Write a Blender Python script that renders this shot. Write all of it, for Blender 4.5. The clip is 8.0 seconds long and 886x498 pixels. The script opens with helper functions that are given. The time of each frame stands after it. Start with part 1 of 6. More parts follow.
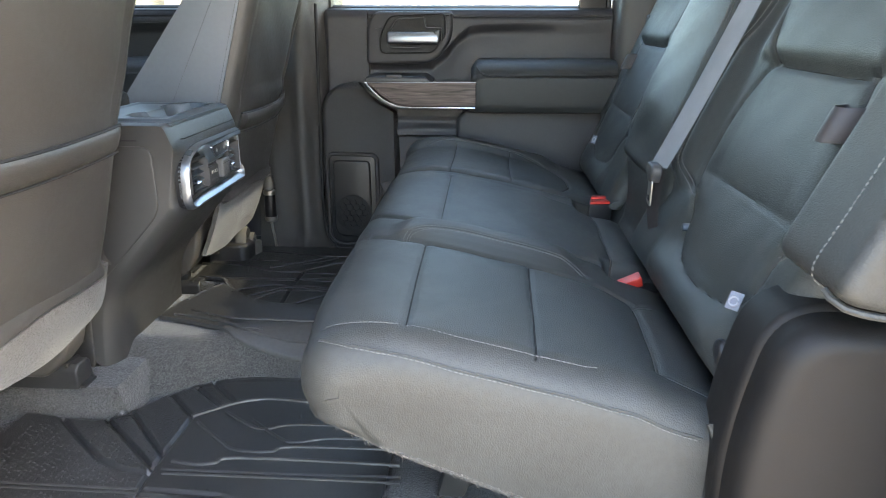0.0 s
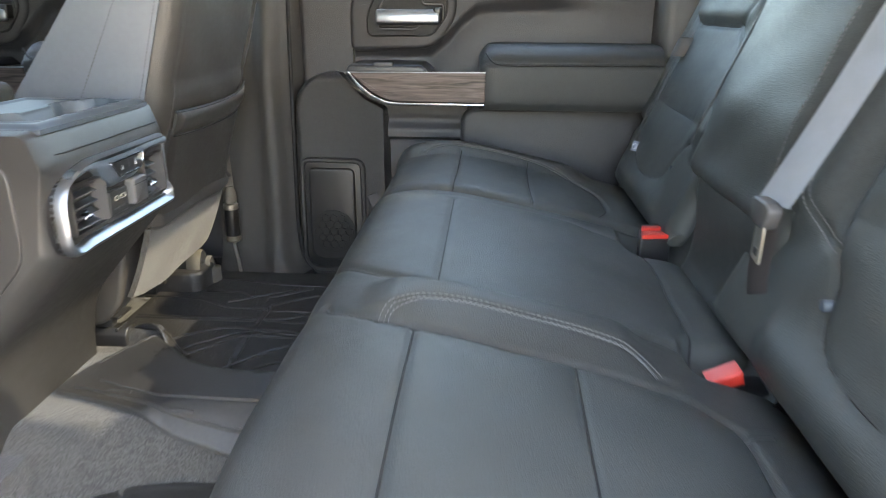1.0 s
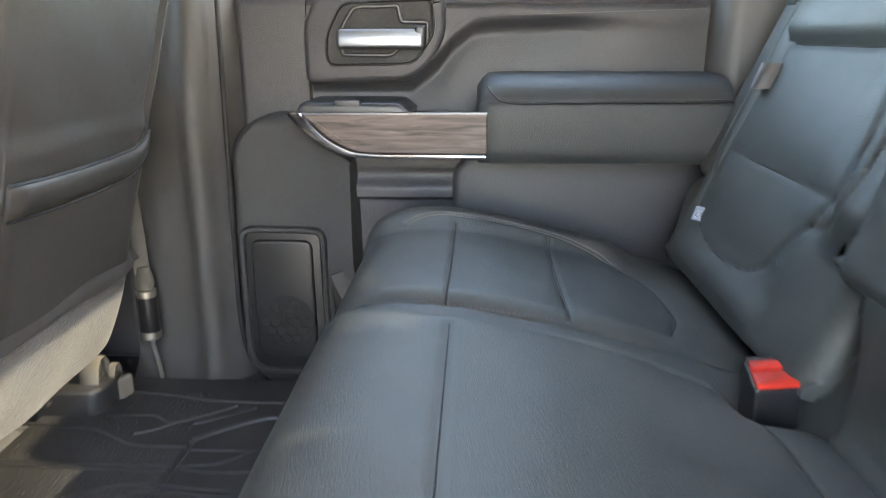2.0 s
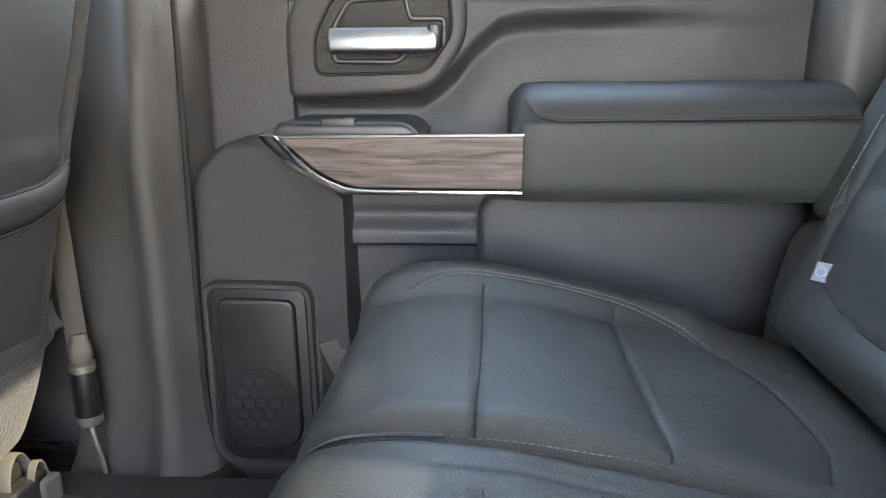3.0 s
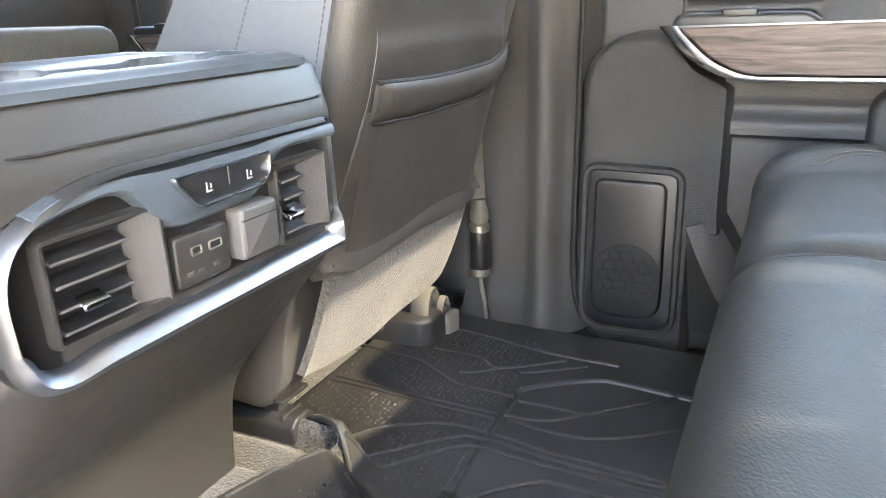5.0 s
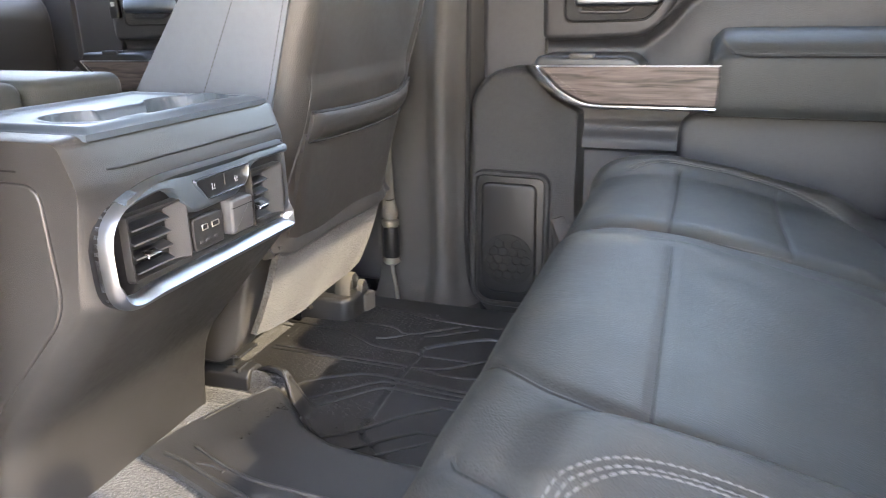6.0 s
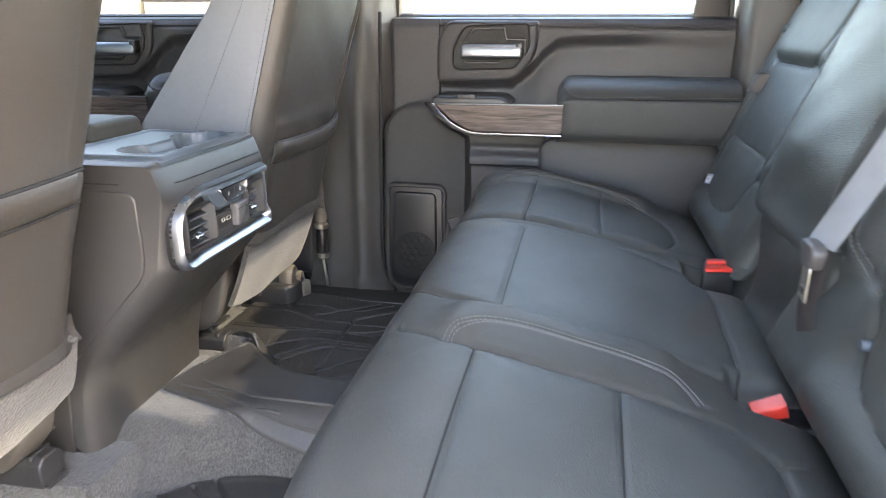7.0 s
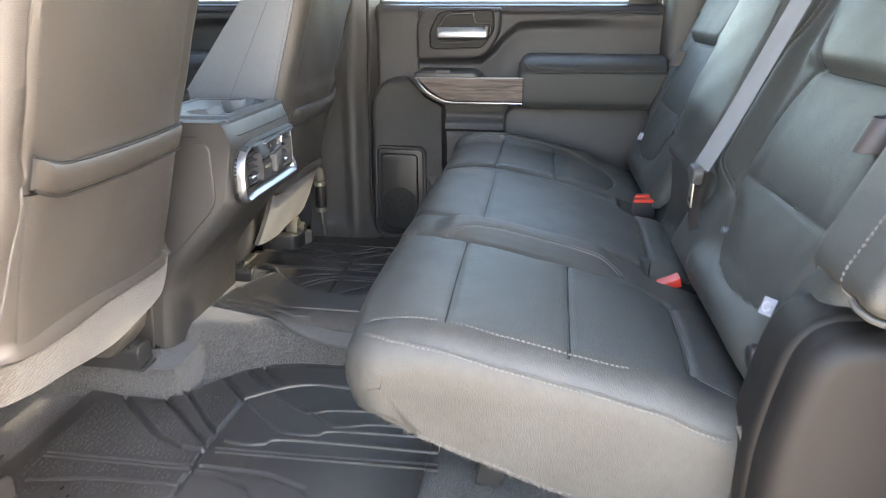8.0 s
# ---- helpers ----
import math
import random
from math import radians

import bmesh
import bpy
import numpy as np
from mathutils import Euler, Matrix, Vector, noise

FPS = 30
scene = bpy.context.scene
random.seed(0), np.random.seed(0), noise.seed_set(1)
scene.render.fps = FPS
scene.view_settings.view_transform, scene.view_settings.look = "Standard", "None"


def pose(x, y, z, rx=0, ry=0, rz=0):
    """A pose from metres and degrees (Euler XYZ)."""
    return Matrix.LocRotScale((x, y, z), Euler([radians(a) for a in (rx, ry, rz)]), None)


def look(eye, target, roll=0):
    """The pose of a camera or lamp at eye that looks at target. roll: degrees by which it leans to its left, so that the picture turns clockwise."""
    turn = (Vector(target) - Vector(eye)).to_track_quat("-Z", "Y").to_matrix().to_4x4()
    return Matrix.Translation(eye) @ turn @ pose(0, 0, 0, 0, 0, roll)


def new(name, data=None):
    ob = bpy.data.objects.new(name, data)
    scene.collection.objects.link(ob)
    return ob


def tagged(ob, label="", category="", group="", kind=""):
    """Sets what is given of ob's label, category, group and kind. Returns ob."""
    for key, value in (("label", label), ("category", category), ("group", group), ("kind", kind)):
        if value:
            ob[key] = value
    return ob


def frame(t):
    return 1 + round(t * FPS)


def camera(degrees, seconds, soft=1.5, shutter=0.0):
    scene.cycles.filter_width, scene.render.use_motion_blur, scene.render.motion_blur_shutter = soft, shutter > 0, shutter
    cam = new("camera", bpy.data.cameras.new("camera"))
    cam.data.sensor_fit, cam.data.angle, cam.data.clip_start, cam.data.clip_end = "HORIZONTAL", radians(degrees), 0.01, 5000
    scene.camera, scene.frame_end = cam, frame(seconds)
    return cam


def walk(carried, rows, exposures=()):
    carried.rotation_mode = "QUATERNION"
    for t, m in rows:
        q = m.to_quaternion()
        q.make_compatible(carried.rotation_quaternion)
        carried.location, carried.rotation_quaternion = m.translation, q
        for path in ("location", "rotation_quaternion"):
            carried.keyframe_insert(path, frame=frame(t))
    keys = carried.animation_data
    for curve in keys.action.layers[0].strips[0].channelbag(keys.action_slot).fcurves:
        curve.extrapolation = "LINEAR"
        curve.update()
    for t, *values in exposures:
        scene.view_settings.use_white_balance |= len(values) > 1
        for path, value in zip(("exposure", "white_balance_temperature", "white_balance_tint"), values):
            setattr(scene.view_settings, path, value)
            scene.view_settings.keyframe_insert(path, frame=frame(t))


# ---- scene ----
cam = camera(64.0, 8.0, soft=0.8, shutter=0.4)

PATH = [
    (0, (0.081, -1.366, 0.679), (-0.032, 0.533, 0.061), 0.1),
    (0.5, (0.091, -1.207, 0.659), (-0.04, 0.685, 0.025), 0.2),
    (1, (0.06, -0.962, 0.646), (-0.057, 0.928, 0.002), 0.4),
    (1.5, (0.046, -0.726, 0.644), (-0.053, 1.17, 0.014), 0.2),
    (2, (0.031, -0.506, 0.63), (-0.053, 1.407, 0.055), -0.1),
    (2.2, (0.017, -0.421, 0.629), (-0.046, 1.503, 0.084), 0.0),
    (3.3, (0.004, -0.19, 0.576), (-0.213, 1.732, 0.07), -0.8),
    (3.5, (-0.018, -0.196, 0.564), (-0.33, 1.706, 0.031), -0.9),
    (4, (-0.102, -0.249, 0.536), (-0.674, 1.574, -0.055), -1.3),
    (4.5, (-0.126, -0.32, 0.525), (-0.922, 1.401, -0.112), -2.1),
    (4.7, (-0.121, -0.343, 0.532), (-0.974, 1.345, -0.119), -2.0),
    (5.8, (-0.009, -0.566, 0.585), (-0.714, 1.191, -0.058), -1.2),
    (6, (0.014, -0.631, 0.602), (-0.614, 1.158, -0.033), -0.8),
    (6.5, (0.047, -0.802, 0.65), (-0.416, 1.045, 0.036), -0.0),
    (7, (0.093, -1.034, 0.683), (-0.267, 0.841, 0.086), 0.1),
    (7.5, (0.102, -1.225, 0.702), (-0.187, 0.654, 0.082), 0.1),
    (8, (0.093, -1.396, 0.704), (-0.153, 0.48, 0.054), -0.0),
]
walk(cam, [(t, look(eye, target, roll)) for t, eye, target, roll in PATH], exposures=[(0, 4.38, 7500, 12), (0.5, 4.48, 7700, 12), (1.0, 4.90, 8250, 14), (1.5, 5.23, 8250, 14), (2, 5.40, 8150, 15), (3.5, 5.46, 8000, 17), (4, 5.98, 8400, 17), (4.5, 5.97, 8450, 17), (6.0, 5.48, 8350, 21), (6.5, 5.30, 8150, 22), (7, 5.15, 8200, 19), (8.0, 4.88, 8200, 17)])

# ---- world, sun and exposure ----
world = bpy.data.worlds.new("sky")
scene.world = world
world.use_nodes = True
wn = world.node_tree
sky = wn.nodes.new("ShaderNodeTexSky")
sky.sky_type, sky.sun_disc = "NISHITA", False
SUN_TO = Vector((1.0, -0.09, 0.75)).normalized()      # towards the sun
sky.sun_elevation = math.asin(SUN_TO.z)
sky.sun_rotation = math.atan2(SUN_TO.x, SUN_TO.y)
sky.air_density, sky.dust_density = 1.0, 1.5
wn.links.new(sky.outputs[0], wn.nodes["Background"].inputs[0])
wn.nodes["Background"].inputs[1].default_value = 0.15
lamp = bpy.data.lights.new("sun", "SUN")
lamp.energy, lamp.angle, lamp.color = 2.0, radians(0.6), (1.0, 0.93, 0.80)
new("sun", lamp).matrix_world = look(SUN_TO * 20, (0, 0, 0))

# ---- materials ----


def material(name, base, rough=0.5, metal=0.0, vary=0.25, scale=40.0, grain=None, dent=0.3, depth=0.0006, fine=0.0, coat=0.0, sheen=0.0, rvary=0.12, gloss=0.5):
    """A surface with stains at two scales; grain: cells per metre of a pebbled relief, fine: noise relief per metre."""
    m = bpy.data.materials.new(name)
    m.use_nodes = True
    n, l = m.node_tree.nodes, m.node_tree.links
    b = n["Principled BSDF"]
    co = n.new("ShaderNodeTexCoord")
    big, small = n.new("ShaderNodeTexNoise"), n.new("ShaderNodeTexNoise")
    big.inputs["Scale"].default_value, small.inputs["Scale"].default_value = scale * 0.15, scale * 4
    big.inputs["Detail"].default_value = small.inputs["Detail"].default_value = 4
    mix = n.new("ShaderNodeMath")
    mix.operation = "MULTIPLY_ADD"
    mix.inputs[1].default_value = 0.35
    half = n.new("ShaderNodeMath")
    half.operation = "MULTIPLY"
    half.inputs[1].default_value = 0.65
    for k in (big, small):
        l.new(co.outputs["Object"], k.inputs["Vector"])
    l.new(big.outputs["Fac"], half.inputs[0])
    l.new(small.outputs["Fac"], mix.inputs[0])
    l.new(half.outputs[0], mix.inputs[2])
    ramp = n.new("ShaderNodeValToRGB")
    lo = [c * (1 - vary) for c in base]
    hi = [min(1, c * (1 + vary)) for c in base]
    ramp.color_ramp.elements[0].position, ramp.color_ramp.elements[1].position = 0.3, 0.7
    ramp.color_ramp.elements[0].color, ramp.color_ramp.elements[1].color = (*lo, 1), (*hi, 1)
    l.new(mix.outputs[0], ramp.inputs[0])
    l.new(ramp.outputs[0], b.inputs["Base Color"])
    ro = n.new("ShaderNodeMapRange")
    ro.inputs[1].default_value, ro.inputs[2].default_value = 0.3, 0.7
    ro.inputs[3].default_value, ro.inputs[4].default_value = max(0.02, rough - rvary), min(1, rough + rvary)
    l.new(mix.outputs[0], ro.inputs[0])
    l.new(ro.outputs[0], b.inputs["Roughness"])
    b.inputs["Metallic"].default_value = metal
    b.inputs["Coat Weight"].default_value = coat
    b.inputs["Specular IOR Level"].default_value = gloss
    b.inputs["Coat Roughness"].default_value = 0.15
    b.inputs["Sheen Weight"].default_value = sheen
    if grain or fine:
        bump = n.new("ShaderNodeBump")
        bump.inputs["Strength"].default_value, bump.inputs["Distance"].default_value = dent, depth
        if grain:
            v = n.new("ShaderNodeTexVoronoi")
            v.feature = "SMOOTH_F1"
            v.inputs["Scale"].default_value = grain
            l.new(co.outputs["Object"], v.inputs["Vector"])
            l.new(v.outputs["Distance"], bump.inputs["Height"])
            bump.invert = True
        else:
            f = n.new("ShaderNodeTexNoise")
            f.inputs["Scale"].default_value, f.inputs["Detail"].default_value = fine, 5
            l.new(co.outputs["Object"], f.inputs["Vector"])
            l.new(f.outputs["Fac"], bump.inputs["Height"])
        l.new(bump.outputs[0], b.inputs["Normal"])
    return m


LEATHER = material("black_leather", (0.0380, 0.0395, 0.0375), 0.50, vary=0.28, scale=30, grain=650, dent=0.45, depth=0.0009, gloss=0.33)
INSERT = material("black_leather_insert", (0.0390, 0.0430, 0.0415), 0.50, vary=0.28, scale=30, grain=700, dent=0.50, depth=0.0009, gloss=0.32)
DOOR_PAD = material("black_leather_pad", (0.026, 0.0275, 0.027), 0.50, vary=0.25, scale=30, grain=700, dent=0.5, depth=0.0009, gloss=0.34)
VINYL = material("dark_vinyl", (0.043, 0.040, 0.037), 0.47, vary=0.18, scale=25, grain=600, dent=0.35, depth=0.0007)
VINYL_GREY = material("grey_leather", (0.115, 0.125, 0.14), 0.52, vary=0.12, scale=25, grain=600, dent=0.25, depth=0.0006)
PLASTIC = material("charcoal_plastic", (0.027, 0.026, 0.025), 0.46, vary=0.18, scale=20, grain=1200, dent=0.35, depth=0.0005)
PLASTIC_SOFT = material("soft_charcoal_trim", (0.062, 0.060, 0.060), 0.55, vary=0.12, scale=20, grain=800, dent=0.3, depth=0.0005)
DOOR_PLASTIC = material("grained_door_plastic", (0.032, 0.031, 0.0305), 0.44, vary=0.38, scale=40, grain=1000, dent=0.9, depth=0.0012, gloss=0.40)
DOOR_SOFT = material("soft_door_trim", (0.034, 0.033, 0.0355), 0.46, vary=0.24, scale=34, grain=700, dent=0.6, depth=0.0008, gloss=0.40)
PILLAR = material("grey_pillar_trim", (0.050, 0.047, 0.044), 0.52, vary=0.18, scale=26, grain=900, dent=0.7, depth=0.0010, gloss=0.34)
SATIN = material("brushed_satin_chrome", (0.29, 0.315, 0.345), 0.38, metal=1.0, vary=0.08, scale=60, rvary=0.06)
# near-black base stands in for the dim surroundings the near shield reflects
SHIELD = material("smooth_shaded_trim", (0.010, 0.0095, 0.0095), 0.55, vary=0.25, scale=12, grain=900, dent=0.35, depth=0.0005, gloss=0.22)
PLASTIC_BLACK = material("black_plastic", (0.010, 0.010, 0.011), 0.38, vary=0.2, scale=40, fine=900, dent=0.15)
GLOSS_BLUE = material("satin_slate_trim", (0.052, 0.067, 0.082), 0.42, metal=0.0, vary=0.06, scale=30, rvary=0.04, gloss=0.4)
RUBBER = material("black_rubber", (0.031, 0.0305, 0.0300), 0.36, vary=0.5, scale=45, fine=900, dent=0.6, depth=0.0007, gloss=0.5)
CHROME = material("satin_chrome", (0.62, 0.65, 0.68), 0.17, metal=1.0, vary=0.06, scale=60, rvary=0.05)
STEEL = material("zinc_steel", (0.38, 0.36, 0.31), 0.38, metal=0.9, vary=0.25, scale=90)
BLACK_STEEL = material("black_steel", (0.03, 0.03, 0.03), 0.4, metal=0.3, vary=0.2, scale=90)
RED = material("red_button", (0.52, 0.030, 0.018), 0.42, vary=0.08, scale=90)
WEBBING = material("grey_webbing", (0.165, 0.185, 0.205), 0.75, vary=0.15, scale=200, fine=1500, dent=0.6)
WEBBING_TAN = material("taupe_webbing", (0.108, 0.097, 0.080), 0.8, vary=0.12, scale=200, fine=1500, dent=0.5)
THREAD = material("grey_thread", (0.115, 0.115, 0.11), 0.8, vary=0.25, scale=300)
THREAD_DARK = material("dark_thread", (0.08, 0.08, 0.08), 0.8, vary=0.2, scale=300)
SEAM = material("sewn_seam", (0.006, 0.006, 0.006), 0.8, vary=0.2, scale=100)
STRAP = material("dark_webbing", (0.035, 0.030, 0.030), 0.55, vary=0.2, scale=150, fine=1500, dent=0.5)
LABEL_BLUE = material("pale_print", (0.30, 0.32, 0.37), 0.7, vary=0.1, scale=200)
LABEL_WHITE = material("white_cloth_label", (0.17, 0.19, 0.24), 0.7, vary=0.15, scale=200)
PRINT = material("white_print", (0.30, 0.30, 0.29), 0.6, vary=0.05, scale=200)
HEADLINER = material("headliner_cloth", (0.66, 0.65, 0.63), 0.95, vary=0.1, scale=60, fine=800, dent=0.4)
PAINT = material("dark_paint", (0.03, 0.03, 0.035), 0.3, vary=0.08, scale=10, coat=0.8)
GROUND = material("pale_concrete", (0.44, 0.38, 0.305), 0.9, vary=0.22, scale=3, fine=80, dent=0.4, depth=0.01)
WALLFAR = material("far_wall", (0.55, 0.50, 0.42), 0.9, vary=0.15, scale=2)


def pile_material(name, dark, pale, tuft):
    """Speckled pile: tufts of two shades, matted in places, with a rough relief."""
    m = bpy.data.materials.new(name)
    m.use_nodes = True
    n, l = m.node_tree.nodes, m.node_tree.links
    p = n["Principled BSDF"]
    co = n.new("ShaderNodeTexCoord")
    v, f, g = n.new("ShaderNodeTexVoronoi"), n.new("ShaderNodeTexNoise"), n.new("ShaderNodeTexNoise")
    v.inputs["Scale"].default_value = tuft
    f.inputs["Scale"].default_value, f.inputs["Detail"].default_value = tuft * 0.6, 6
    g.inputs["Scale"].default_value, g.inputs["Detail"].default_value = 9, 5
    for k in (v, f, g):
        l.new(co.outputs["Object"], k.inputs["Vector"])
    sep = n.new("ShaderNodeSeparateColor")
    l.new(v.outputs["Color"], sep.inputs[0])
    mix = n.new("ShaderNodeMath")
    mix.operation = "MULTIPLY_ADD"
    mix.inputs[1].default_value = 0.55
    l.new(sep.outputs[0], mix.inputs[0])
    half = n.new("ShaderNodeMath")
    half.operation = "MULTIPLY"
    half.inputs[1].default_value = 0.45
    l.new(g.outputs["Fac"], half.inputs[0])
    l.new(half.outputs[0], mix.inputs[2])
    ramp = n.new("ShaderNodeValToRGB")
    e = ramp.color_ramp.elements
    e[0].position, e[0].color = 0.20, (*dark, 1)
    e[1].position, e[1].color = 0.80, (*pale, 1)
    l.new(mix.outputs[0], ramp.inputs[0])
    l.new(ramp.outputs[0], p.inputs["Base Color"])
    bump = n.new("ShaderNodeBump")
    bump.inputs["Strength"].default_value, bump.inputs["Distance"].default_value = 0.9, 0.004
    l.new(f.outputs["Fac"], bump.inputs["Height"])
    l.new(bump.outputs[0], p.inputs["Normal"])
    p.inputs["Roughness"].default_value, p.inputs["Sheen Weight"].default_value = 0.95, 0.2
    return m


CARPET = pile_material("grey_carpet", (0.017, 0.017, 0.017), (0.068, 0.067, 0.065), 480)
CARPET_SEAT = pile_material("seat_fleece", (0.030, 0.028, 0.025), (0.076, 0.072, 0.064), 420)


def wood_material():
    m = bpy.data.materials.new("brown_open_pore_wood")
    m.use_nodes = True
    n, l = m.node_tree.nodes, m.node_tree.links
    b = n["Principled BSDF"]
    co, mp = n.new("ShaderNodeTexCoord"), n.new("ShaderNodeMapping")
    mp.inputs["Scale"].default_value = (3.2, 8, 46)
    a = n.new("ShaderNodeTexNoise")
    a.inputs["Scale"].default_value, a.inputs["Detail"].default_value, a.inputs["Distortion"].default_value = 2.2, 9, 1.4
    ramp = n.new("ShaderNodeValToRGB")
    e = ramp.color_ramp.elements
    e[0].position, e[0].color = 0.30, (0.026, 0.019, 0.017, 1)
    e[1].position, e[1].color = 0.70, (0.150, 0.119, 0.108, 1)
    mid = e.new(0.47)
    mid.color = (0.082, 0.062, 0.056, 1)
    bump = n.new("ShaderNodeBump")
    bump.inputs["Strength"].default_value, bump.inputs["Distance"].default_value = 0.35, 0.0008
    l.new(co.outputs["Object"], mp.inputs["Vector"])
    l.new(mp.outputs[0], a.inputs["Vector"])
    l.new(a.outputs["Fac"], ramp.inputs[0])
    l.new(a.outputs["Fac"], bump.inputs["Height"])
    l.new(ramp.outputs[0], b.inputs["Base Color"])
    l.new(bump.outputs[0], b.inputs["Normal"])
    b.inputs["Roughness"].default_value = 0.42
    return m


WOOD = wood_material()


def tinted_material(name, tint):
    """Tinted glass that lets part of the light through."""
    m = bpy.data.materials.new(name)
    m.use_nodes = True
    n, l = m.node_tree.nodes, m.node_tree.links
    tr, gl, mx = n.new("ShaderNodeBsdfTransparent"), n.new("ShaderNodeBsdfGlossy"), n.new("ShaderNodeMixShader")
    tr.inputs[0].default_value = (*tint, 1)
    gl.inputs["Roughness"].default_value = 0.02
    mx.inputs[0].default_value = 0.06
    l.new(tr.outputs[0], mx.inputs[1])
    l.new(gl.outputs[0], mx.inputs[2])
    l.new(mx.outputs[0], n["Material Output"].inputs[0])
    return m


PRIVACY = tinted_material("privacy_glass", (0.36, 0.375, 0.37))
SIDE_GLASS = tinted_material("light_tinted_glass", (0.82, 0.88, 0.87))
# front glass and windscreen pass less than real panes, to dim the backrests
FRONT_GLASS = tinted_material("side_tinted_glass", (0.52, 0.55, 0.54))
SCREEN = tinted_material("light_cutting_glass", (0.10, 0.11, 0.11))

# ---- mesh helpers ----
ORIGIN = {}
CAB = ((1.0, 0.926, 1.0), (0.0, -0.054, 0.0))         # drawn sizes to the cab's own width
LAY = [np.array(CAB[0]), np.array(CAB[1])]


def lay(scale=CAB[0], shift=CAB[1]):
    """How the shapes that follow are laid into the cab."""
    LAY[:] = np.array(scale, float), np.array(shift, float)


def thing(name, base, label, category, group="", kind=""):
    """An Empty at a thing's base, under which its parts go."""
    ob = new(name)
    base = np.array(base, float) * LAY[0] + LAY[1]
    ob.location, ob.empty_display_size = base, 0.05
    ORIGIN[ob] = base
    return tagged(ob, label, category, group, kind)


def part(name, shape, mat, parent=None, label="", sharp=38, kind=""):
    """One mesh, from (vertices in the place's metres, faces), under a thing or a part."""
    v, f = shape
    v = np.asarray(v, float).reshape(-1, 3) * LAY[0] + LAY[1]
    o = ORIGIN[parent] if parent is not None else np.zeros(3)
    me = bpy.data.meshes.new(name)
    me.from_pydata((v - o).tolist(), [], [list(map(int, q)) for q in f])
    me.materials.append(mat)
    bm = bmesh.new()
    bm.from_mesh(me)
    bmesh.ops.recalc_face_normals(bm, faces=bm.faces)
    bm.to_mesh(me)
    bm.free()
    me.shade_smooth()
    me.set_sharp_from_angle(angle=radians(sharp))
    ob = new(name, me)
    ob.parent = parent
    ORIGIN[ob] = o
    return tagged(ob, label, kind=kind)


def join(*shapes):
    vs, fs, k = [], [], 0
    for v, f in shapes:
        v = np.asarray(v, float).reshape(-1, 3)
        vs.append(v)
        fs += [tuple(int(i) + k for i in q) for q in f]
        k += len(v)
    return np.concatenate(vs), fs


def spline(pts, step=0.004, closed=False):
    """A smooth line (Catmull-Rom) through points, cut at even steps."""
    p = np.asarray(pts, float)
    n = len(p)
    out = []
    for i in range(n if closed else n - 1):
        if closed:
            a, b, c, d = p[(i - 1) % n], p[i], p[(i + 1) % n], p[(i + 2) % n]
        else:
            a, b, c, d = p[max(i - 1, 0)], p[i], p[i + 1], p[min(i + 2, n - 1)]
        k = max(2, int(np.linalg.norm(c - b) / step))
        t = np.linspace(0, 1, k, endpoint=False)[:, None]
        out.append(0.5 * (2 * b + (c - a) * t + (2 * a - 5 * b + 4 * c - d) * t ** 2 + (3 * b - a - 3 * c + d) * t ** 3))
    if not closed:
        out.append(p[-1:])
    return np.concatenate(out)


def even(line, n):
    """A line cut into n points at even steps."""
    p = np.asarray(line, float)
    d = np.concatenate([[0], np.cumsum(np.linalg.norm(np.diff(p, axis=0), axis=1))])
    return np.stack([np.interp(np.linspace(0, d[-1], n), d, p[:, i]) for i in range(p.shape[1])], 1)


def rounded(pts, r=0.01, n=5):
    """A closed outline with its corners rounded; a point may carry its own radius as a third number."""
    out, m = [], len(pts)
    for i in range(m):
        q = pts[i]
        rad = q[2] if len(q) > 2 else r
        p = np.array(q[:2], float)
        a, b = np.array(pts[i - 1][:2], float) - p, np.array(pts[(i + 1) % m][:2], float) - p
        la, lb = np.linalg.norm(a), np.linalg.norm(b)
        d = min(rad, la * 0.48, lb * 0.48)
        s, e = p + a / la * d, p + b / lb * d
        for t in np.linspace(0, 1, n):
            out.append((1 - t) ** 2 * s + 2 * t * (1 - t) * p + t * t * e)
    return np.array(out)


def inset(o, d):
    """An outline (counter-clockwise) moved inwards by d."""
    a, b = np.roll(o, 1, 0), np.roll(o, -1, 0)
    e1, e2 = o - a, b - o
    e1 /= np.maximum(np.linalg.norm(e1, axis=1), 1e-9)[:, None]
    e2 /= np.maximum(np.linalg.norm(e2, axis=1), 1e-9)[:, None]
    n = np.stack([-(e1[:, 1] + e2[:, 1]), e1[:, 0] + e2[:, 0]], 1)
    n /= np.maximum(np.linalg.norm(n, axis=1), 1e-9)[:, None]
    c = np.clip((n * np.stack([-e1[:, 1], e1[:, 0]], 1)).sum(1), 0.5, 1)
    return o + n * (d / c)[:, None]


def ccw(o):
    o = np.asarray(o, float)
    x, y = o[:, 0], o[:, 1]
    return o if (x * np.roll(y, -1) - np.roll(x, -1) * y).sum() > 0 else o[::-1]


def loops(rings, cap=True, closed=True):
    """Skin rings of the same number of points, with flat ends."""
    n, v, f = len(rings[0]), np.concatenate(rings), []
    for k in range(len(rings) - 1):
        for i in range(n if closed else n - 1):
            j = (i + 1) % n
            f.append((k * n + i, k * n + j, (k + 1) * n + j, (k + 1) * n + i))
    if cap and closed:
        f.append(tuple(range(n))[::-1])
        f.append(tuple(range((len(rings) - 1) * n, len(rings) * n)))
    return v, f


AX = {"x": lambda a, b, c: np.stack([c, a, b], 1), "y": lambda a, b, c: np.stack([a, c, b], 1), "z": lambda a, b, c: np.stack([a, b, c], 1)}


